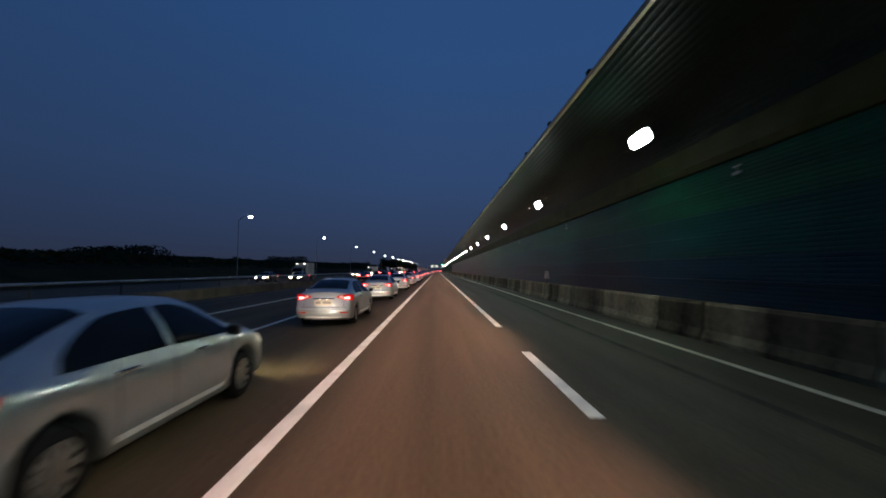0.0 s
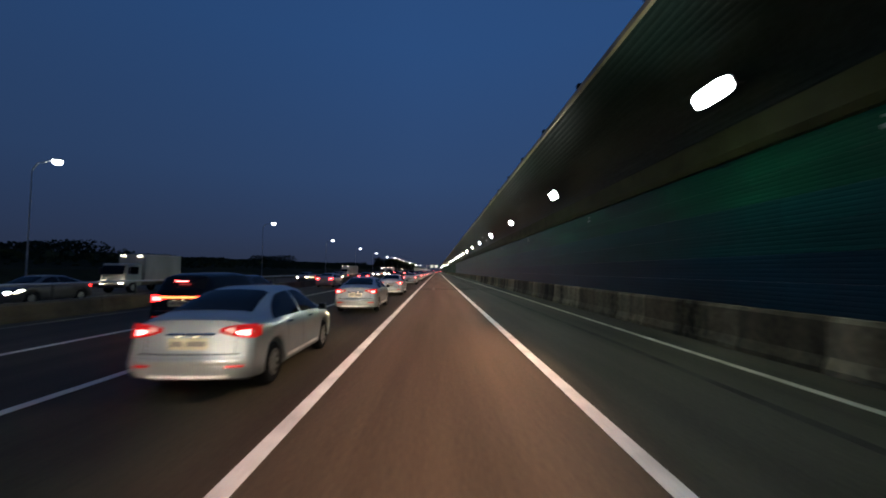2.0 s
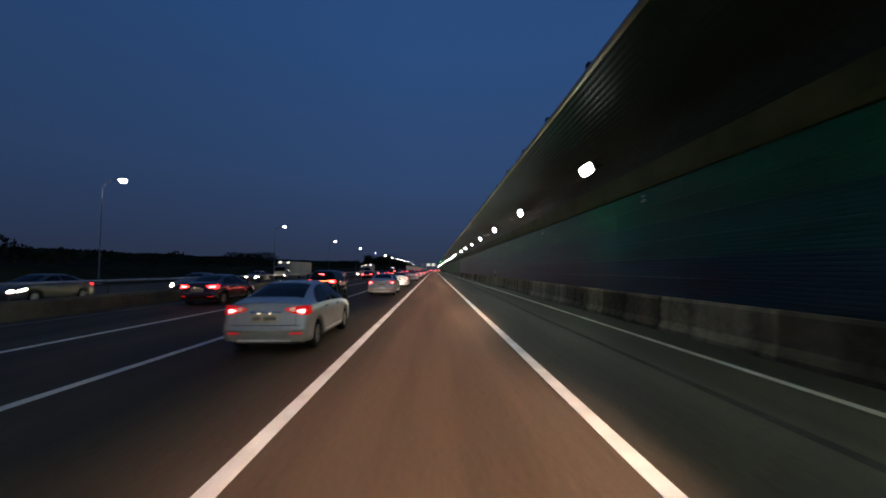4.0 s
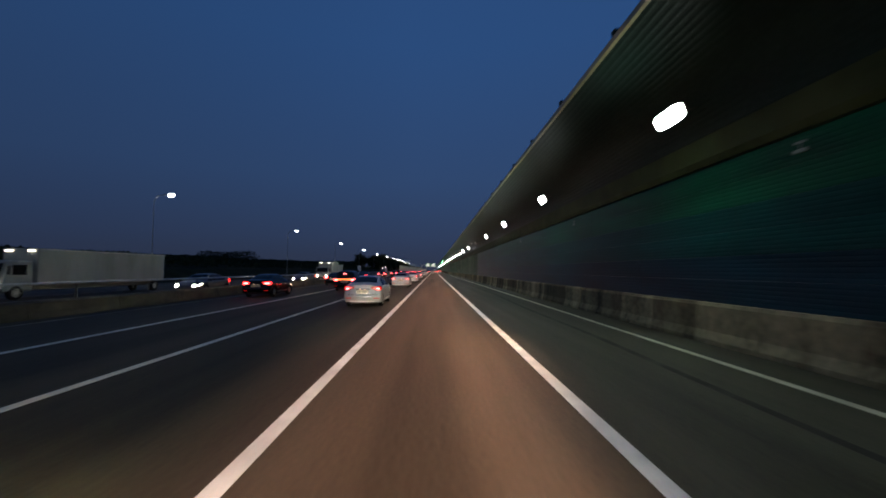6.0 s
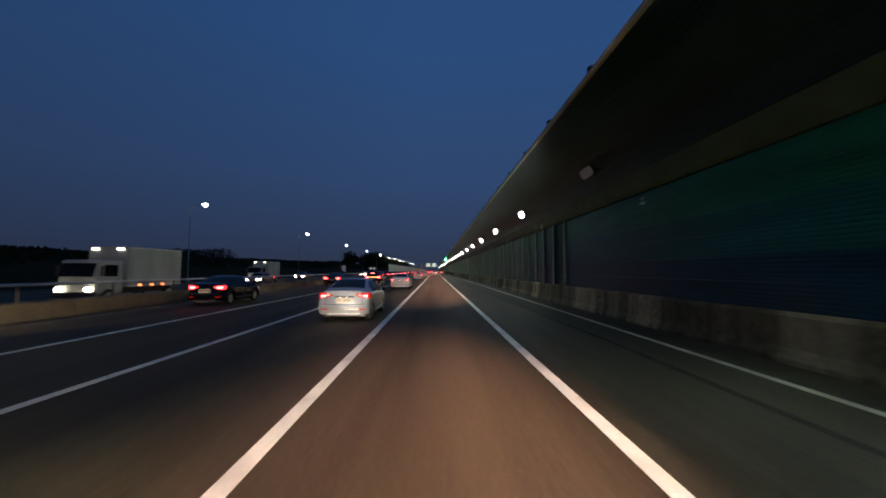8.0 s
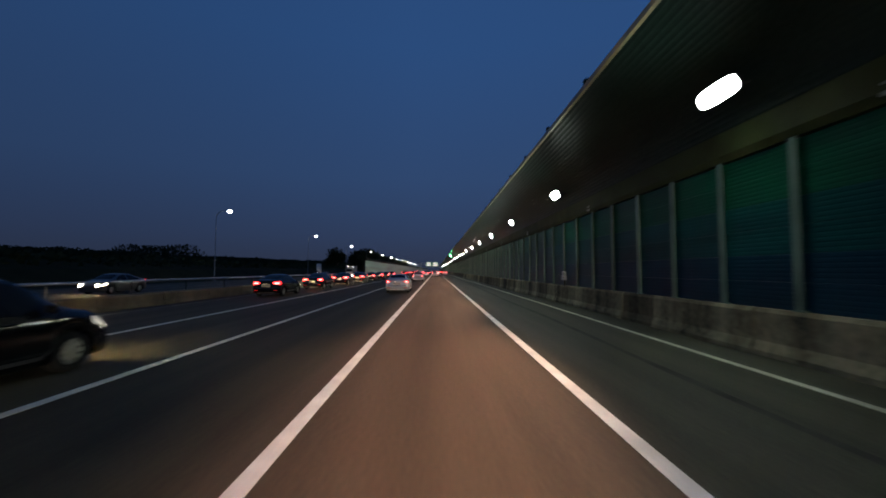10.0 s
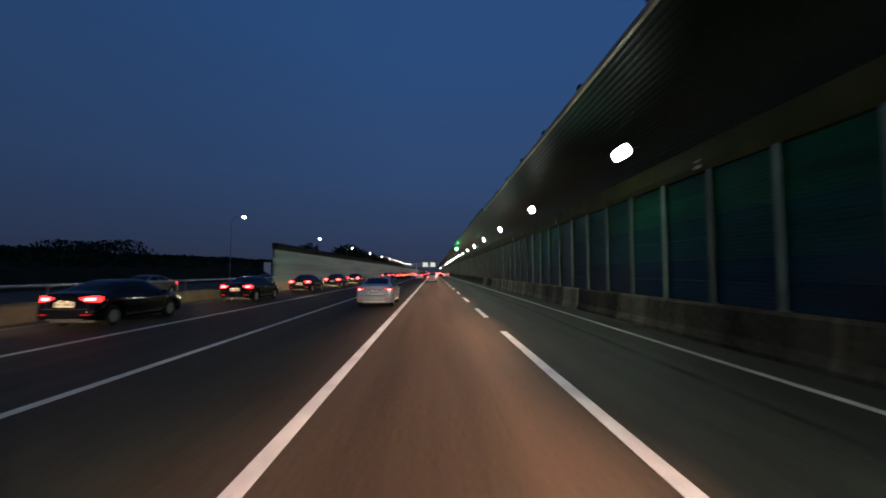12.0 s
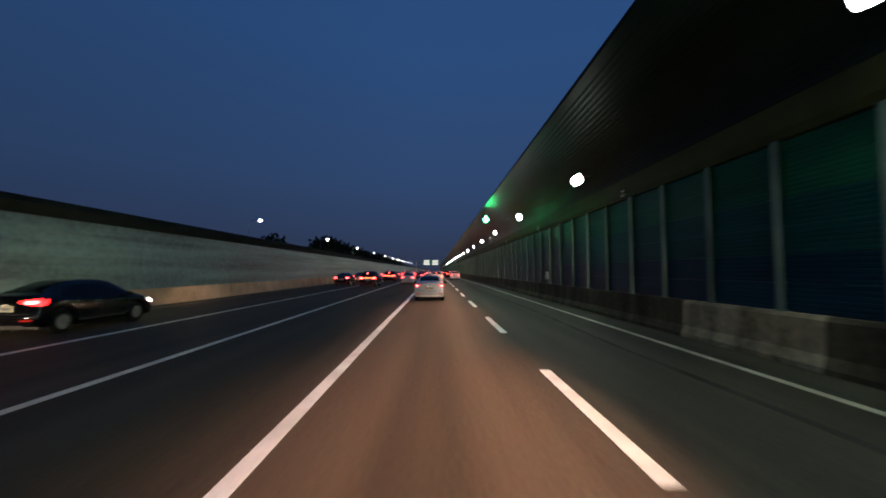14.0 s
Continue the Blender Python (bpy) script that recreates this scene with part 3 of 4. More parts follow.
class Shell:
    """A car's skin: for each y and each v (0 sill to 9 roof centre) a point of its half."""
    def __init__(self, keys, wheels, radius, lean, n=72, floor=0.20):
        self.wheels, self.radius, self.lean, self.floor = wheels, radius, lean, floor
        self.yy, self.rows = smooth_rows(keys, n)
        self.length = self.yy[-1]

    def at(self, y, v):
        zt, zb, w, wr = (np.interp(y, self.yy, self.rows[:, c]) for c in range(4))
        z0 = self.floor + 0.06 * max(0.0, 1 - y / 0.6)
        for yw in self.wheels:
            a = self.radius + 0.055
            if abs(y - yw) < a:
                z0 = max(z0, self.radius + math.sqrt(a * a - (y - yw) ** 2))
        m = min(max(z0 + 0.02, 0.42), zb - 0.10)
        pts = [(w * 0.90, z0), (w * 0.975, z0 + (m - z0) * 0.25), (w, m + (zb - m) * 0.12), (w * 0.998, m + (zb - m) * 0.45), (w * 0.985, zb - 0.09 * (zb - m) / 0.4),
               (w * 0.94, zb), (w * 0.94 * 0.5 + wr * 0.5 + 0.012, zb * 0.5 + zt * 0.5 - 0.01), (wr, zt - min(0.07, 0.25 * (zt - zb))), (wr * 0.72, zt - 0.012), (0, zt)]
        i = min(int(v), 8)
        f = v - i
        x = pts[i][0] * (1 - f) + pts[i + 1][0] * f
        z = pts[i][1] * (1 - f) + pts[i + 1][1] * f
        rear = max(0.0, 1 - y / 0.5)
        front = max(0.0, 1 - (self.length - y) / 0.7)
        return Vector((x, y + rear * self.rear_dy(x, z) - front * (0.25 * max(0.0, z - 0.5) + 0.18 * (x / 0.9) ** 2), z))

    def rear_dy(self, x, z):
        """How far the rear skin stands back: round in plan, the boot lid leaning and set in over the bumper."""
        step = min(max((z - 0.58) / 0.05, 0.0), 1.0)
        tuck = max(0.0, 0.40 - z) * 0.35
        return 0.13 * (abs(x) / 0.9) ** 2.4 + 0.045 * step + self.lean * max(0.0, z - 0.62) + tuck

    def end_point(self, end, x, z):
        if end == 0:
            return Vector((x, self.rear_dy(x, z), z))
        return Vector((x, self.length - 0.25 * max(0.0, z - 0.5) - 0.18 * (x / 0.9) ** 2, z))

    def rear_patch(self, x0, x1, z0, z1, off=0.012, taper=0.0, n=10, m=4, depth=0.03):
        """A raised piece on the rear skin; taper narrows its end at x0."""
        bm = bmesh.new()
        fronts = []
        for i in range(n + 1):
            f = i / n
            x = x0 + (x1 - x0) * f
            k = 1 - taper * (1 - f) ** 2
            zc = z0 + (z1 - z0) * 0.62
            col = []
            for j in range(m + 1):
                z = zc + (z0 + (z1 - z0) * j / m - zc) * k
                edge = 0.35 * off if (i in (0, n) or j in (0, m)) else off
                col.append(bm.verts.new((x, self.rear_dy(x, z) - edge, z)))
            fronts.append(col)
        for a, b in zip(fronts, fronts[1:]):
            for j in range(m):
                bm.faces.new((a[j], a[j + 1], b[j + 1], b[j]))
        return bm

    def body(self):
        bm = bmesh.new()
        vs = [0, 0.5, 1, 1.5, 2, 3, 3.5, 4, 4.5, 5, 5.5, 6, 6.5, 7, 7.5, 8, 8.5, 9]
        rings = []
        for y in self.yy:
            right = [self.at(y, v) for v in vs]
            left = [Vector((-p.x, p.y, p.z)) for p in right[-2::-1]]
            rings.append([bm.verts.new(p) for p in right + left])
        for a, b in zip(rings, rings[1:]):
            for i in range(len(a) - 1):
                bm.faces.new((a[i], a[i + 1], b[i + 1], b[i]))
            bm.faces.new((a[-1], a[0], b[0], b[-1]))
        for end in (0, -1):
            y = self.yy[end]
            rowsv = []
            for k, v in enumerate(vs):
                p = self.at(y, v)
                rowsv.append([self.end_point(end, p.x * f, p.z) for f in (1, 0.85, 0.65, 0.4, 0.15, -0.15, -0.4, -0.65, -0.85, -1)])
            grid = [[bm.verts.new(q) for q in rw] for rw in rowsv]
            for ra, rb in zip(grid, grid[1:]):
                for i in range(9):
                    bm.faces.new((ra[i], ra[i + 1], rb[i + 1], rb[i]))
        bmesh.ops.remove_doubles(bm, verts=bm.verts, dist=0.0005)
        return bm

    def side_glass(self, y0, y1, side, rear=0.0, front=0.0, v0=5.12, v1=6.85, n=16, m=6):
        """A side window under an arched top: rear and front give how much of its length each end curves down over."""
        bm = bmesh.new()
        grid = []
        for i in range(n + 1):
            y = y0 + (y1 - y0) * i / n
            h = 1.0
            if rear and y < y0 + rear:
                h = min(h, max(0.0, 1 - ((y0 + rear - y) / rear) ** 2.2) ** 0.6)
            if front and y > y1 - front:
                h = min(h, 1 - ((y - y1 + front) / front) ** 1.7)
            col = []
            for j in range(m + 1):
                p = self.at(y, v0 + (v1 - v0) * (0.03 + 0.97 * h) * j / m)
                col.append(bm.verts.new((side * (p.x + 0.007), p.y, p.z + 0.003)))
            grid.append(col)
        for a, b in zip(grid, grid[1:]):
            for j in range(m):
                bm.faces.new((a[j], a[j + 1], b[j + 1], b[j]))
        return bm

    def patch(self, y0, y1, v0, v1, side=1, off=0.008, slant=0.0, n=10, m=5, both=False, round_=0.0):
        """A piece of the skin lifted off by off; slant leans its ends, round_ rounds its corners."""
        bm = bmesh.new()
        grid = []
        for i in range(n + 1):
            rowv = []
            for j in range(m + 1):
                fi, fj = i / n, j / m
                if round_:
                    k = round_ * (2 * abs(fi - 0.5)) ** 4
                    fj = 0.5 + (fj - 0.5) * (1 - k)
                v = v0 + (v1 - v0) * fj
                a, b = slant if isinstance(slant, tuple) else (slant, -slant)
                y = y0 + (y1 - y0) * fi + (a * (1 - fi) + b * fi) * fj
                p = self.at(y, v)
                q, r = self.at(y + 0.02, v), self.at(y, min(v + 0.05, 9.0))
                nn = (r - p).cross(q - p)
                if nn.length < 1e-9:
                    nn = Vector((0, 0, 1))
                nn.normalize()
                if nn.x < -0.05 or nn.z < -0.3:
                    nn = -nn
                p = p + nn * off
                rowv.append(p)
            grid.append(rowv)
        if both:
            grid = [rw + [Vector((-p.x, p.y, p.z)) for p in rw[-2::-1]] if v1 == 9 else rw for rw in grid]
        if side < 0:
            grid = [[Vector((-p.x, p.y, p.z)) for p in rw] for rw in grid]
        vv = [[bm.verts.new(p) for p in rw] for rw in grid]
        for a, b in zip(vv, vv[1:]):
            for i in range(len(a) - 1):
                bm.faces.new((a[i], a[i + 1], b[i + 1], b[i]))
        return bm


def wheel(parent, x, y, r, w=0.21):
    s = 1 if x > 0 else -1
    bm = bmesh.new()
    prof = [(0.0, r * 0.62), (0.0, r * 0.9), (0.025, r * 0.985), (0.06, r), (w - 0.06, r), (w - 0.02, r * 0.97), (w, r * 0.88), (w, r * 0.62)]
    n = 28
    rings = [[bm.verts.new((x + s * (px - w), y + pr * math.cos(a * math.tau / n), r + pr * math.sin(a * math.tau / n))) for px, pr in prof] for a in range(n)]
    for a in range(n):
        for i in range(len(prof) - 1):
            bm.faces.new((rings[a][i], rings[a][i + 1], rings[(a + 1) % n][i + 1], rings[(a + 1) % n][i]))
    tyre = part("wheel", bm, RUBBER, parent, "black rubber tyre", smooth=True)
    bm = bmesh.new()
    xo = x - s * 0.012
    for k in range(10):
        a = k * math.tau / 10
        d, e = Vector((0, math.cos(a), math.sin(a))), Vector((0, -math.sin(a), math.cos(a)))
        c = Vector((xo, y, r))
        q = [c + d * r * 0.16 - e * 0.035, c + d * r * 0.6 - e * 0.028, c + d * r * 0.6 + e * 0.028, c + d * r * 0.16 + e * 0.035]
        top = [bm.verts.new(p) for p in q]
        low = [bm.verts.new(p - Vector((s * 0.03, 0, 0))) for p in q]
        bm.faces.new(top)
        for i in range(4):
            bm.faces.new((top[i], top[(i + 1) % 4], low[(i + 1) % 4], low[i]))
    tube(bm, (xo - s * 0.05, y, r), (xo + s * 0.004, y, r), r * 0.2, n=14)
    for rr0, rr1 in ((0.57, 0.64),):
        ring = []
        for k in range(n):
            a = k * math.tau / n
            ring.append([bm.verts.new((xo + s * 0.006, y + r * q * math.cos(a), r + r * q * math.sin(a))) for q in (rr0, rr1)])
        for k in range(n):
            bm.faces.new((ring[k][0], ring[k][1], ring[(k + 1) % n][1], ring[(k + 1) % n][0]))
    part("rim", bm, RIM, tyre, "pale alloy rim")
    bm = bmesh.new()
    tube(bm, (xo - s * 0.075, y, r), (xo - s * 0.06, y, r), r * 0.63, n=20)
    part("brake_disc", bm, BLACK_PLASTIC, tyre)


SEDAN = [(0.0, 1.05, 0.93, 0.86, 0.66), (0.12, 1.085, 0.95, 0.885, 0.69), (0.42, 1.12, 0.975, 0.90, 0.69), (0.56, 1.135, 0.98, 0.905, 0.67),
         (0.95, 1.30, 0.975, 0.91, 0.605), (1.40, 1.44, 0.965, 0.91, 0.565), (1.85, 1.48, 0.955, 0.91, 0.56), (2.35, 1.48, 0.945, 0.91, 0.56),
         (2.7, 1.44, 0.935, 0.91, 0.57), (3.05, 1.28, 0.93, 0.91, 0.61), (3.45, 1.05, 0.925, 0.905, 0.68), (3.6, 0.995, 0.90, 0.90, 0.70),
         (4.08, 0.90, 0.81, 0.88, 0.68), (4.38, 0.78, 0.71, 0.82, 0.60), (4.55, 0.63, 0.56, 0.70, 0.50)]
SUV = [(0.0, 1.12, 0.98, 0.83, 0.68), (0.1, 1.35, 1.02, 0.89, 0.66), (0.4, 1.60, 1.04, 0.915, 0.64), (0.8, 1.67, 1.04, 0.92, 0.63), (2.0, 1.69, 1.02, 0.92, 0.63),
       (2.7, 1.64, 1.01, 0.92, 0.64), (3.1, 1.42, 1.01, 0.92, 0.66), (3.45, 1.17, 1.0, 0.92, 0.72), (3.6, 1.10, 0.98, 0.915, 0.74), (4.1, 1.02, 0.92, 0.90, 0.72),
       (4.4, 0.90, 0.80, 0.84, 0.62), (4.55, 0.70, 0.60, 0.74, 0.5)]


def plate(parent, x0, x1, y, z0, z1):
    p = part("number_plate", boxed(x0, x1, y - 0.012, y, z0, z1, bevel=0.004), PLATE, parent, "pale number plate with dark bars")
    w = x1 - x0
    for a, b in ((0.07, 0.36), (0.46, 0.93)):
        part("plate_bar", boxed(x0 + w * a, x0 + w * b, y - 0.016, y - 0.0125, z0 + (z1 - z0) * 0.28, z0 + (z1 - z0) * 0.72), PLATE_BAR, p)


def car(name, label, paint_mat, kind="sedan", fancy=False, bar=False, group="cars on the motorway"):
    """A car standing on z = 0 with its rear bumper at y = 0, facing +y."""
    suv = kind == "suv"
    c = thing(name, label, "car", group)
    R = 0.345 if suv else 0.325
    sh = Shell(SUV if suv else SEDAN, (0.84, 3.53) if not suv else (0.88, 3.55), R, 0.12 if suv else 0.22)
    part("body", sh.body(), paint_mat, c, smooth=True)
    belt = 5.12
    if suv:
        wins = ((0.55, 1.15, 0.06), (1.22, 2.05, 0.04), (2.13, 3.0, -0.16))
        back, wind = (0.03, 0.42), (2.78, 3.5)
    else:
        wins = ((0.84, 2.01, 0.80, 0.0), (2.10, 3.30, 0.0, 0.95))
        back, wind = (0.59, 1.37), (2.75, 3.43)
    for y0, y1, *ends in wins:
        for s in (1, -1):
            glass = sh.patch(y0, y1, belt, 6.85, s, 0.007, round_=0.05) if suv else sh.side_glass(y0, y1, s, *ends)
            part("side_window", glass, GLASS, c, "dark tinted side window", smooth=True)
    part("rear_window", sh.patch(back[0], back[1], 7.25, 9, 1, 0.007, both=True, n=12), GLASS, c, "dark rear window", smooth=True)
    part("windscreen", sh.patch(wind[0], wind[1], 7.2, 9, 1, 0.007, both=True, n=12), GLASS, c, smooth=True)
    for yw in sh.wheels:
        for s in (1, -1):
            wheel(c, s * 0.875, yw, R)
    part("underbody", boxed(-0.70, 0.70, 0.35, sh.length - 0.5, 0.17, 0.5), BLACK_PLASTIC, c)
    # rear
    lens = TAIL_LENS if fancy else TAIL
    z0, z1 = (0.80, 1.0) if not suv else (0.84, 1.06)
    for s in (1, -1):
        tl = part("tail_light", sh.patch(0.0, 0.22, 3.9 if not suv else 4.0, 4.97, s, 0.012, (0.0, 0.16), n=8, round_=0.1), lens, c, "red tail lamp cluster", smooth=True)
        part("rear_lens", sh.rear_patch(s * 0.40, s * 0.875, z0, z1, 0.022, taper=0.75), lens, tl, smooth=True)
        if fancy:
            part("clear_lens", sh.rear_patch(s * 0.47, s * 0.60, z0 + 0.055, z1 - 0.035, 0.032, taper=0.6), LENS_CLEAR, tl, "clear reversing lens", smooth=True)
            part("bulb", sh.rear_patch(s * 0.62, s * 0.80, z0 + 0.03, z1 - 0.07, 0.034, taper=0.6), TAIL_HOT, tl, "bright red lamp", smooth=True)
        else:
            part("bulb", sh.rear_patch(s * 0.52, s * 0.82, z0 + 0.04, z1 - 0.05, 0.034, taper=0.2), TAIL_HOT, tl, "bright red lamp", smooth=True)
        # reflector takes the glowing lens material, though it holds no lamp
        part("rear_reflector", sh.rear_patch(s * 0.52, s * 0.76, 0.415, 0.45, 0.03), TAIL_LENS, c, smooth=True)
        hl = part("headlight", sh.patch(sh.length - 0.62, sh.length - 0.10, 3.7, 4.9, s, 0.012, 0.05, n=8, round_=0.35), HEAD_GLOW if name == "oncoming_sedan" else HEAD_SIDE, c, "glowing headlamp", smooth=True)
        ye = sh.end_point(-1, 0.58, 0.63).y
        part("lamp_bowl", tube(bmesh.new(), (s * 0.58, ye - 0.15, 0.63), (s * 0.58, ye + 0.02, 0.63), 0.085, n=14), HEAD_BEAM, hl)
        mb = boxed(*sorted((s * 0.90, s * 1.06)), 2.98, 3.09, 0.93 if not suv else 1.05, 1.07 if not suv else 1.2, bevel=0.035)
        mr = part("mirror", mb, paint_mat if fancy is False else BLACK_PLASTIC, c, "door mirror", smooth=True)
        part("mirror_glass", boxed(*sorted((s * 0.92, s * 1.04)), 2.972, 2.979, 0.95 if not suv else 1.07, 1.05 if not suv else 1.18), GLASS, mr)
        for y in (1.42, 2.5):
            p = sh.at(y, 4.4)
            part("door_handle", boxed(*sorted((s * (p.x - 0.01), s * (p.x + 0.03))), y - 0.11, y + 0.11, p.z - 0.014, p.z + 0.014, bevel=0.01), CHROME if fancy else paint_mat, c)
        for y in (1.33, 2.06, 3.17):
            part("door_seam", sh.patch(y - 0.006, y + 0.006, 1.0, 5.0, s, 0.004, n=1, m=8), BLACK_PLASTIC, c)
        part("side_trim", sh.patch(1.3, 3.16, 1.25, 1.5, s, 0.012, n=10, m=1), TRIM_PALE if fancy else BLACK_PLASTIC, c, smooth=True)
        part("wheel_liner", boxed(*sorted((s * 0.60, s * 0.66)), 0.5, 4.05, 0.3, 0.72), BLACK_PLASTIC, c)
    zp = 0.79 if not suv else 0.86
    part("boot_seam", sh.rear_patch(-0.70, 0.70, 0.592, 0.606, 0.006, m=1), BLACK_PLASTIC, c)
    for s in (1, -1):
        part("boot_seam", sh.rear_patch(s * 0.615, s * 0.625, 0.60, z0 + 0.01, 0.005, n=1), BLACK_PLASTIC, c)
    part("bumper_trim", sh.rear_patch(-0.55, 0.55, 0.265, 0.31, 0.035, m=2), TRIM_PALE if fancy else BLACK_PLASTIC, c, smooth=True)
    part("bumper_crease", sh.rear_patch(-0.80, 0.80, 0.455, 0.56, 0.035, n=20), paint_mat, c, smooth=True)
    yp = sh.rear_dy(0, zp - 0.04) - 0.012
    part("plate_recess", sh.rear_patch(-0.37, 0.37, zp - 0.15, zp + 0.06, 0.012), paint_mat, c, smooth=True)
    plate(c, -0.28, 0.28, yp - 0.006, zp - 0.135, zp + 0.03)
    for s in (1, -1):
        part("plate_lamp", boxed(*sorted((s * 0.09, s * 0.14)), yp - 0.035, yp - 0.015, zp + 0.045, zp + 0.054), PLATE_LAMP, c, "small number plate lamp")
    part("badge_strip", sh.rear_patch(-0.33, 0.33, zp + 0.055, zp + 0.085, 0.02, m=2), CHROME if fancy else paint_mat, c, smooth=True)
    part("deck_lid_edge", sh.patch(0.02, 0.05, 7.2, 9, 1, 0.012, both=True, n=2), paint_mat, c, smooth=True)
    if bar:
        part("light_bar", sh.rear_patch(-0.66, 0.66, zp + 0.09, zp + 0.15, 0.05, n=16), AMBER_BAR, c, "glowing amber light bar")
    if suv or bar or name == "black_sedan":
        yb = 0.16 if suv else 1.40
        zb = 1.42 if suv else 1.37
        part("brake_light", boxed(-0.17, 0.17, yb, yb + 0.05, zb, zb + 0.03), TAIL_HOT, c, "high brake lamp")
    return c


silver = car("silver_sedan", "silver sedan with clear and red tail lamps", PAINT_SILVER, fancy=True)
# added spot lights the next car's rear, standing in for the camera car's headlights
rear_fill = bpy.data.lights.new("car_front_spot", "SPOT")
rear_fill.energy, rear_fill.color = 2000, (1.0, 0.80, 0.62)
rear_fill.spot_size, rear_fill.spot_blend, rear_fill.shadow_soft_size = math.radians(11), 0.6, 0.1
rear_fill_ob = new("car_front_spot", rear_fill)
rear_fill_ob.parent = silver
rear_fill_ob.matrix_basis = look((0, 4.75, 0.64), (0, 24.75, 0.72)) @ Matrix.Diagonal((2.0, 1.0, 1.0, 1.0))
# stronger copy of this added light, for wider gaps between cars
rear_fill_far = rear_fill.copy()
rear_fill_far.energy = 11000
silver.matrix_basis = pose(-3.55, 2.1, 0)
# one moving car repeated, at places chosen to fit the camera's view
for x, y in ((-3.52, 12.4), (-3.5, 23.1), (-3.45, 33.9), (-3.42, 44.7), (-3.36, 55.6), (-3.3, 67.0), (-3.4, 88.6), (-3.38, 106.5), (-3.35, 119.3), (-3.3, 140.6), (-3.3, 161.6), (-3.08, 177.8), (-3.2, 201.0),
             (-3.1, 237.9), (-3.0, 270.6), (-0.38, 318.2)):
    repeat_car = copy_thing(silver, pose(x, y, 0))
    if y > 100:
        for o in repeat_car.children:
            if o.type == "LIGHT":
                o.data = rear_fill_far

black = car("black_sedan", "glossy black sedan with lit red tail lamps", PAINT_BLACK)
# this car's own headlamp light, turned towards the median
fan = bpy.data.lights.new("car_front_spot", "SPOT")
fan.energy, fan.color = 4200, (1.0, 0.74, 0.50)
fan.spot_size, fan.spot_blend, fan.shadow_soft_size = math.radians(16), 0.8, 0.1
fan_ob = new("car_front_spot", fan)
fan_ob.parent = black
fan_ob.matrix_basis = look((0, 4.75, 0.64), (-1.7, 15.0, 0.2)) @ Matrix.Diagonal((2.6, 1.0, 1.0, 1.0))
black.matrix_basis = pose(-11.2, 147.2, 0)
# repeats of one car, set where the passing camera would see it
for y in (166.0, 183.8, 207.5, 233.5, 243.2, 253.2, 263.4, 273.6, 284.2, 294.8, 305.6):
    copy_thing(black, pose(-11.2, y, 0))
dark = car("dark_sedan", "dark red sedan with bright brake lamps", PAINT_DARK)
dark.matrix_basis = pose(-11.3, 61.0, 0)
copy_thing(dark, pose(-11.2, 99.5, 0))
grey = car("grey_sedan", "grey sedan with lit tail lamps beside the median", PAINT_GREY)
grey.matrix_basis = pose(-11.5, 79.7, 0)
white_suv = car("white_suv", "white sport utility car with lit tail lamps", PAINT_WHITE, "suv")
white_suv.matrix_basis = pose(3.7, 372, 0)
bar_car = car("dark_hatchback", "dark car with an amber rear light bar", PAINT_BLACK, "suv", bar=True)
bar_car.matrix_basis = pose(-7.3, 337.5, 0)
# again one car, its places fitted to the moving camera's view
for y in (50.5, 106.5, 154.6, 211.0):
    copy_thing(bar_car, pose(-7.3, y, 0))

random.seed(21)
fleet = [dark, black, grey, white_suv, bar_car]
for i, (x, y) in enumerate(((-11.0, 352), (-11.0, 341), (-3.6, 345), (0.1, 353), (-7.1, 356), (-3.5, 371), (0.2, 376), (-10.9, 380), (-7.0, 384), (3.5, 394), (-3.4, 398),
                            (0.0, 405), (-10.8, 402), (-7.2, 418), (3.7, 424), (-3.6, 430), (0.1, 441), (-10.9, 446), (-3.3, 462), (3.6, 468), (-7.1, 472), (0.1, 486),
                            (-3.5, 505), (3.6, 520), (-7.2, 535), (0.0, 550), (-10.8, 560))):
    copy_thing(fleet[i % 5], pose(x + random.uniform(-0.2, 0.2), y, 0))

oncoming = car("oncoming_sedan", "dark oncoming car with glowing headlamps", PAINT_SLATE, group="oncoming cars")
oncoming.matrix_basis = pose(-20.8, 62.6, 0, 0, 0, 180)
for x, y in ((-24.6, 60), (-20.5, 104), (-17.0, 112), (-24.2, 138), (-17.0, 154), (-16.8, 176), (-20.7, 214), (-24.3, 240), (-20.4, 282), (-17.0, 294), (-20.5, 330), (-24, 370), (-17.1, 400), (-20.5, 440)):
    copy_thing(oncoming, pose(x, y, 0, 0, 0, 180))


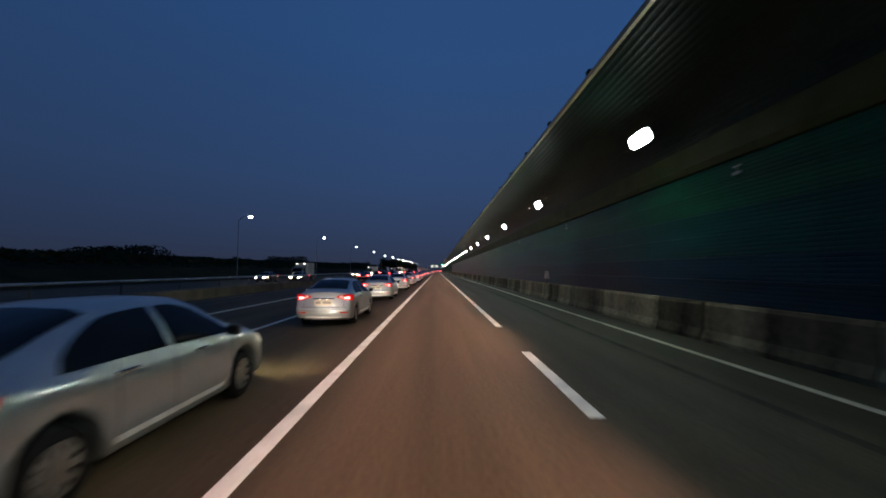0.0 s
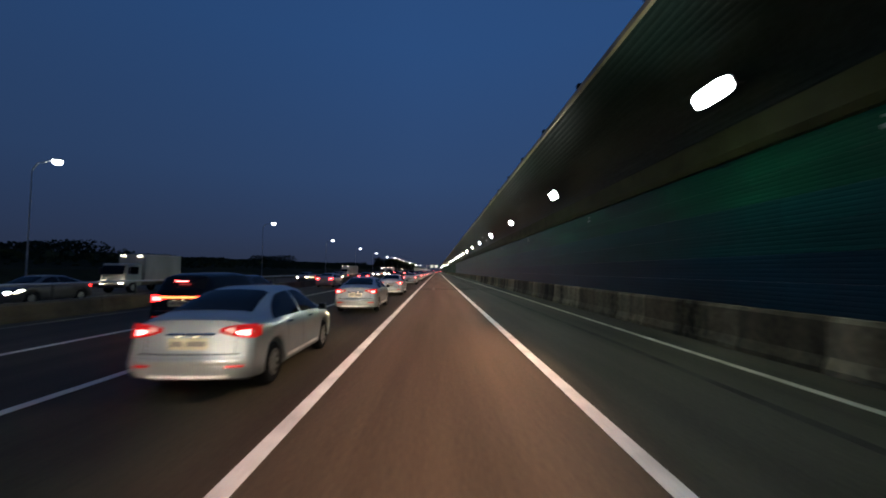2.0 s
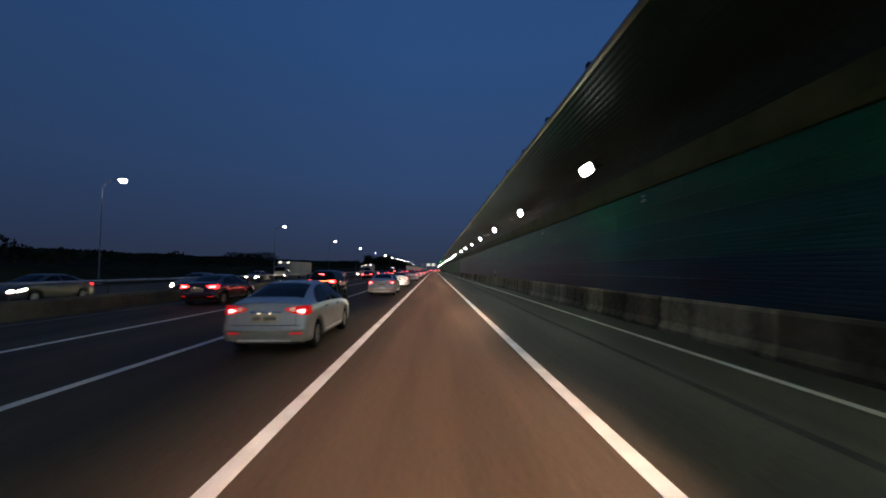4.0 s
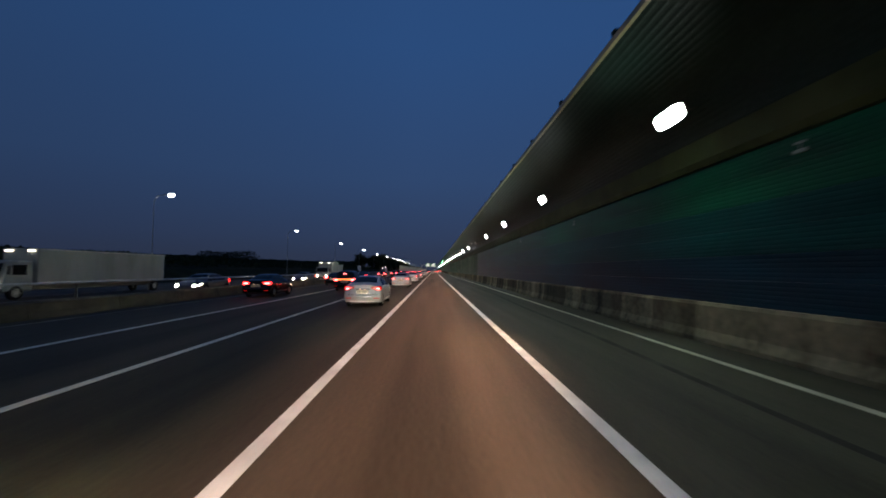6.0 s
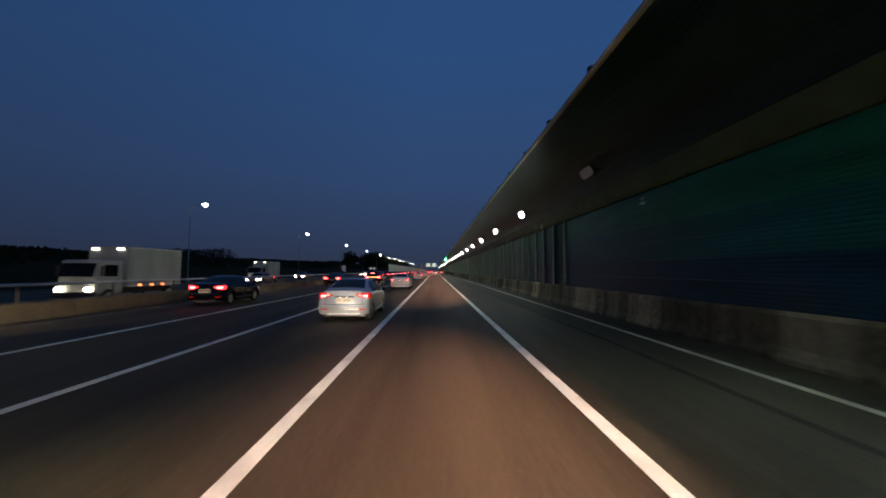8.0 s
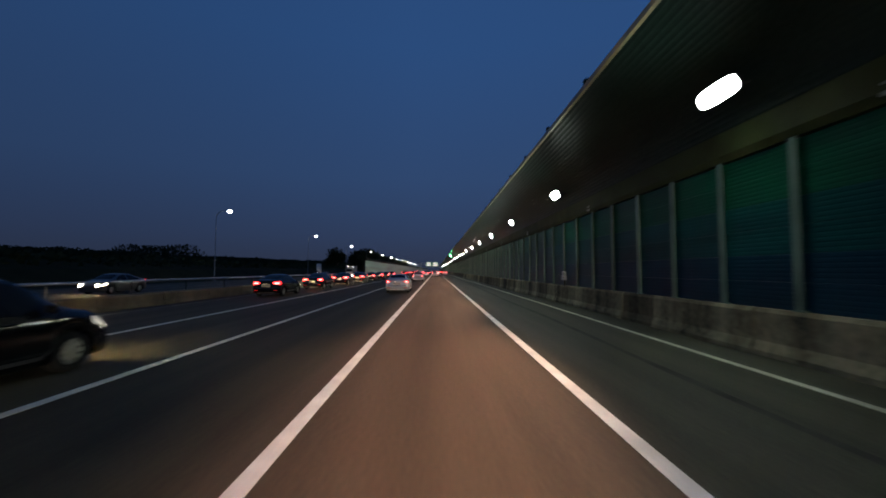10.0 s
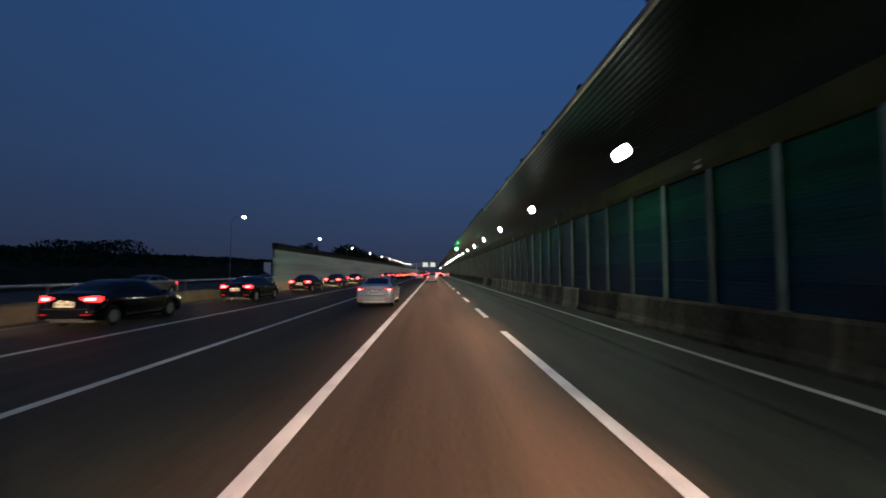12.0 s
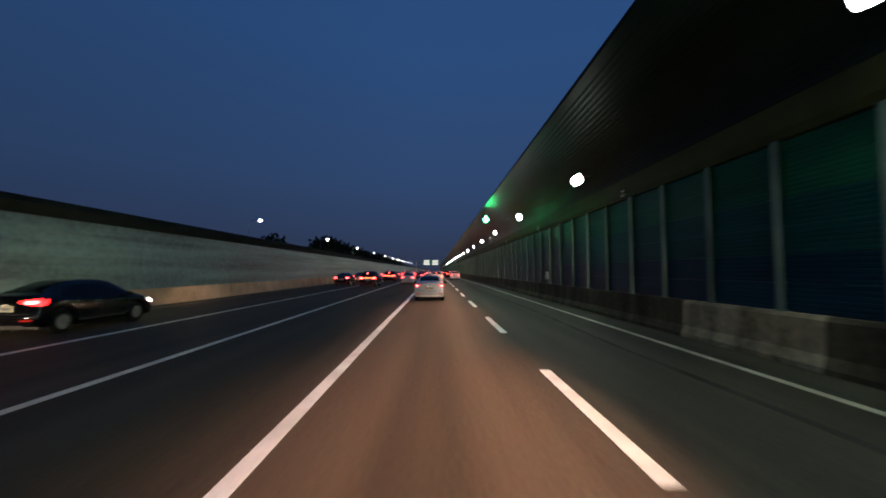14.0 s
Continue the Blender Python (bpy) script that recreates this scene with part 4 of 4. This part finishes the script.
def box_truck(back=0.0, label="white box truck with glowing headlamps"):
    """Facing +y, front bumper at y = 6.4, rear doors at y = back."""
    t = thing("box_truck", label, "truck", "oncoming trucks")
    part("cargo_box", boxed(-1.05, 1.05, back, 4.4, 0.85, 3.0, bevel=0.04), PAINT_TRUCK, t)
    bm = boxed(-0.95, 0.95, 4.55, 6.3, 0.5, 2.25, bevel=0.1)
    for v in bm.verts:
        if v.co.z > 1.4 and v.co.y > 5.4:
            v.co.y -= (v.co.z - 1.4) * 0.35
    part("cab", bm, PAINT_TRUCK, t, smooth=False)
    bm = boxed(-0.82, 0.82, 6.20, 6.22, 1.42, 2.08)
    for v in bm.verts:
        v.co.y -= (v.co.z - 1.4) * 0.35 - 0.12
    part("windscreen", bm, GLASS, t)
    part("chassis", boxed(-0.5, 0.5, back + 0.1, 6.0, 0.5, 0.84), BLACK_PLASTIC, t)
    part("bumper", boxed(-0.97, 0.97, 6.2, 6.42, 0.4, 0.68, bevel=0.04), BLACK_PLASTIC, t)
    for s in (-1, 1):
        part("headlight", boxed(*sorted((s * 0.58, s * 0.84)), 6.30, 6.46, 0.72, 0.90, bevel=0.03), TRUCK_LAMP, t, "glowing headlamp")
        part("marker_light", boxed(*sorted((s * 0.5, s * 0.8)), 4.41, 4.5, 2.82, 2.9), HEAD_GLOW, t, "roof marker lamp")
        for y in (back + 1.0, 5.5):
            wheel(t, s * 0.98, y, 0.40, 0.25)
        for y in (back + 1.6, back / 2 + 2.5, 3.4):
            part("side_marker", boxed(*sorted((s * 1.05, s * 1.08)), y, y + 0.25, 0.88, 0.96), AMBER_BAR, t, "amber side marker")
        part("mirror", boxed(*sorted((s * 1.02, s * 1.16)), 6.0, 6.1, 1.45, 1.95, bevel=0.03), BLACK_PLASTIC, t)
        part("side_window", boxed(*sorted((s * 0.95, s * 0.958)), 4.95, 5.75, 1.42, 2.0), GLASS, t)
        part("box_rail", boxed(*sorted((s * 1.05, s * 1.065)), back + 0.05, 4.35, 0.86, 0.93), GALVANISED, t)
        part("box_rail", boxed(*sorted((s * 1.05, s * 1.065)), back + 0.05, 4.35, 2.90, 2.97), GALVANISED, t)
    part("rear_door_frame", boxed(-1.0, 1.0, back - 0.02, back, 0.9, 2.95), GALVANISED, t)
    return t


truck = box_truck()
truck.matrix_basis = pose(-24.3, 75.5, 0, 0, 0, 180)
for x, y in ((-17.3, 190), (-24.6, 225), (-25.5, 330)):
    copy_thing(truck, pose(x, y, 0, 0, 0, 180))


long_truck = box_truck(-6.6, "long white box lorry with amber side lamps")
long_truck.matrix_basis = pose(-24.5, 150.4, 0, 0, 0, 180)


# ---- trees beyond the opposite carriageway ----
def tree(seed, h):
    rnd = random.Random(seed)
    t = thing("tree", "dark leafy roadside tree at dusk", "tree", "roadside trees")
    bm = bmesh.new()
    tube(bm, (0, 0, -0.2), (0.1, 0, h * 0.45), 0.2, 0.13, 8)
    limbs = []
    for k in range(7):
        a = rnd.uniform(0, math.tau)
        z = h * rnd.uniform(0.28, 0.5)
        e = (math.cos(a) * h * rnd.uniform(0.16, 0.3), math.sin(a) * h * rnd.uniform(0.16, 0.3), z + h * rnd.uniform(0.15, 0.42))
        tube(bm, (0.06, 0, z), e, 0.08, 0.03, 6)
        limbs.append(e)
    part("trunk", bm, BARK, t)
    verts, faces = [], []
    for k in range(64):
        c = Vector(rnd.choice(limbs)) + Vector((rnd.gauss(0, h * 0.08), rnd.gauss(0, h * 0.08), rnd.gauss(0, h * 0.09)))
        for q in range(20):
            p = c + Vector((rnd.gauss(0, 0.35), rnd.gauss(0, 0.35), rnd.gauss(0, 0.3)))
            u = Vector((rnd.uniform(-1, 1), rnd.uniform(-1, 1), rnd.uniform(-1, 1))).normalized() * rnd.uniform(0.2, 0.42)
            w = u.orthogonal().normalized() * rnd.uniform(0.13, 0.26)
            b = len(verts)
            verts += [p - u, p + w, p + u, p - w]
            faces.append((b, b + 1, b + 2, b + 3))
    me = bpy.data.meshes.new("crown")
    me.from_pydata(verts, [], faces)
    me.materials.append(LEAF)
    cr = new("crown", me)
    cr.parent = t
    return t


trees = [tree(i, h) for i, h in enumerate((4.0, 4.4, 4.9))]
rnd = random.Random(8)
for i, t in enumerate(trees):
    t.matrix_basis = pose(-56 - 3 * i, 20 + 9 * i, 0)
for k in range(44):
    y = -10 + k * 11.0 + rnd.uniform(-2.5, 2.5)
    copy_thing(rnd.choice(trees), pose(rnd.uniform(-72, -54), y, 0, 0, 0, rnd.uniform(0, 360)))
# taller wood in the distance
for k in range(44):
    ob = copy_thing(trees[2], pose(rnd.uniform(-62, -42), 440 + k * 7 + rnd.uniform(-3, 3), 0, 0, 0, rnd.uniform(0, 360)))
    ob.scale = (2.7, 2.7, 2.7)


def leaf_mass(name, label, count, y0, y1, x0, x1, height, size, floor):
    """Scrub or a far wood: leaf clumps under an uneven top line."""
    verts, faces = [], []
    for k in range(count):
        y = rnd.uniform(y0, y1)
        x = rnd.uniform(x0, x1)
        top = height(x, y)
        p = Vector((x, y, floor + (top - floor) * rnd.random() ** 0.6))
        u = Vector((rnd.uniform(-1, 1), rnd.uniform(-1, 1), rnd.uniform(-1, 1))).normalized() * rnd.uniform(0.4, 1.0) * size
        w = u.orthogonal().normalized() * rnd.uniform(0.25, 0.65) * size
        b = len(verts)
        verts += [p - u, p + w, p + u, p - w]
        faces.append((b, b + 1, b + 2, b + 3))
    me = bpy.data.meshes.new(name)
    me.from_pydata(verts, [], faces)
    me.materials.append(LEAF)
    return tagged(new(name, me), label, name, kind="stuff")


leaf_mass("shrubs", "dark scrub along the far side of the motorway", 30000, -40, 900, -62, -47,
          lambda x, y: 3.9 + 0.3 * noise.noise((y * 0.06, 0, 0)) + 0.3 * noise.noise((y * 0.31, 3, 0)), 0.7, 1.2)
leaf_mass("far_wood", "dark distant wood with an uneven skyline", 90000, 40, 1000, -190, -150,
          lambda x, y: 9.0 + 0.007 * max(0.0, y - 150) + 11.0 * max(0.0, noise.noise((y * 0.021, 5, 0)) - 0.15) + 1.2 * noise.noise((y * 0.06, x * 0.05, 0)), 0.9, 3.0)
bank_bm = extrude_profile(bmesh.new(), [(-600, -0.3), (-41, -0.3), (-45, 1.8), (-52, 3.0), (-600, 4.0)], steps(-60, 1500, 120))
tagged(part("bank", bank_bm, EARTH), "dark grassy bank beyond the far carriageway", "bank", kind="structure")
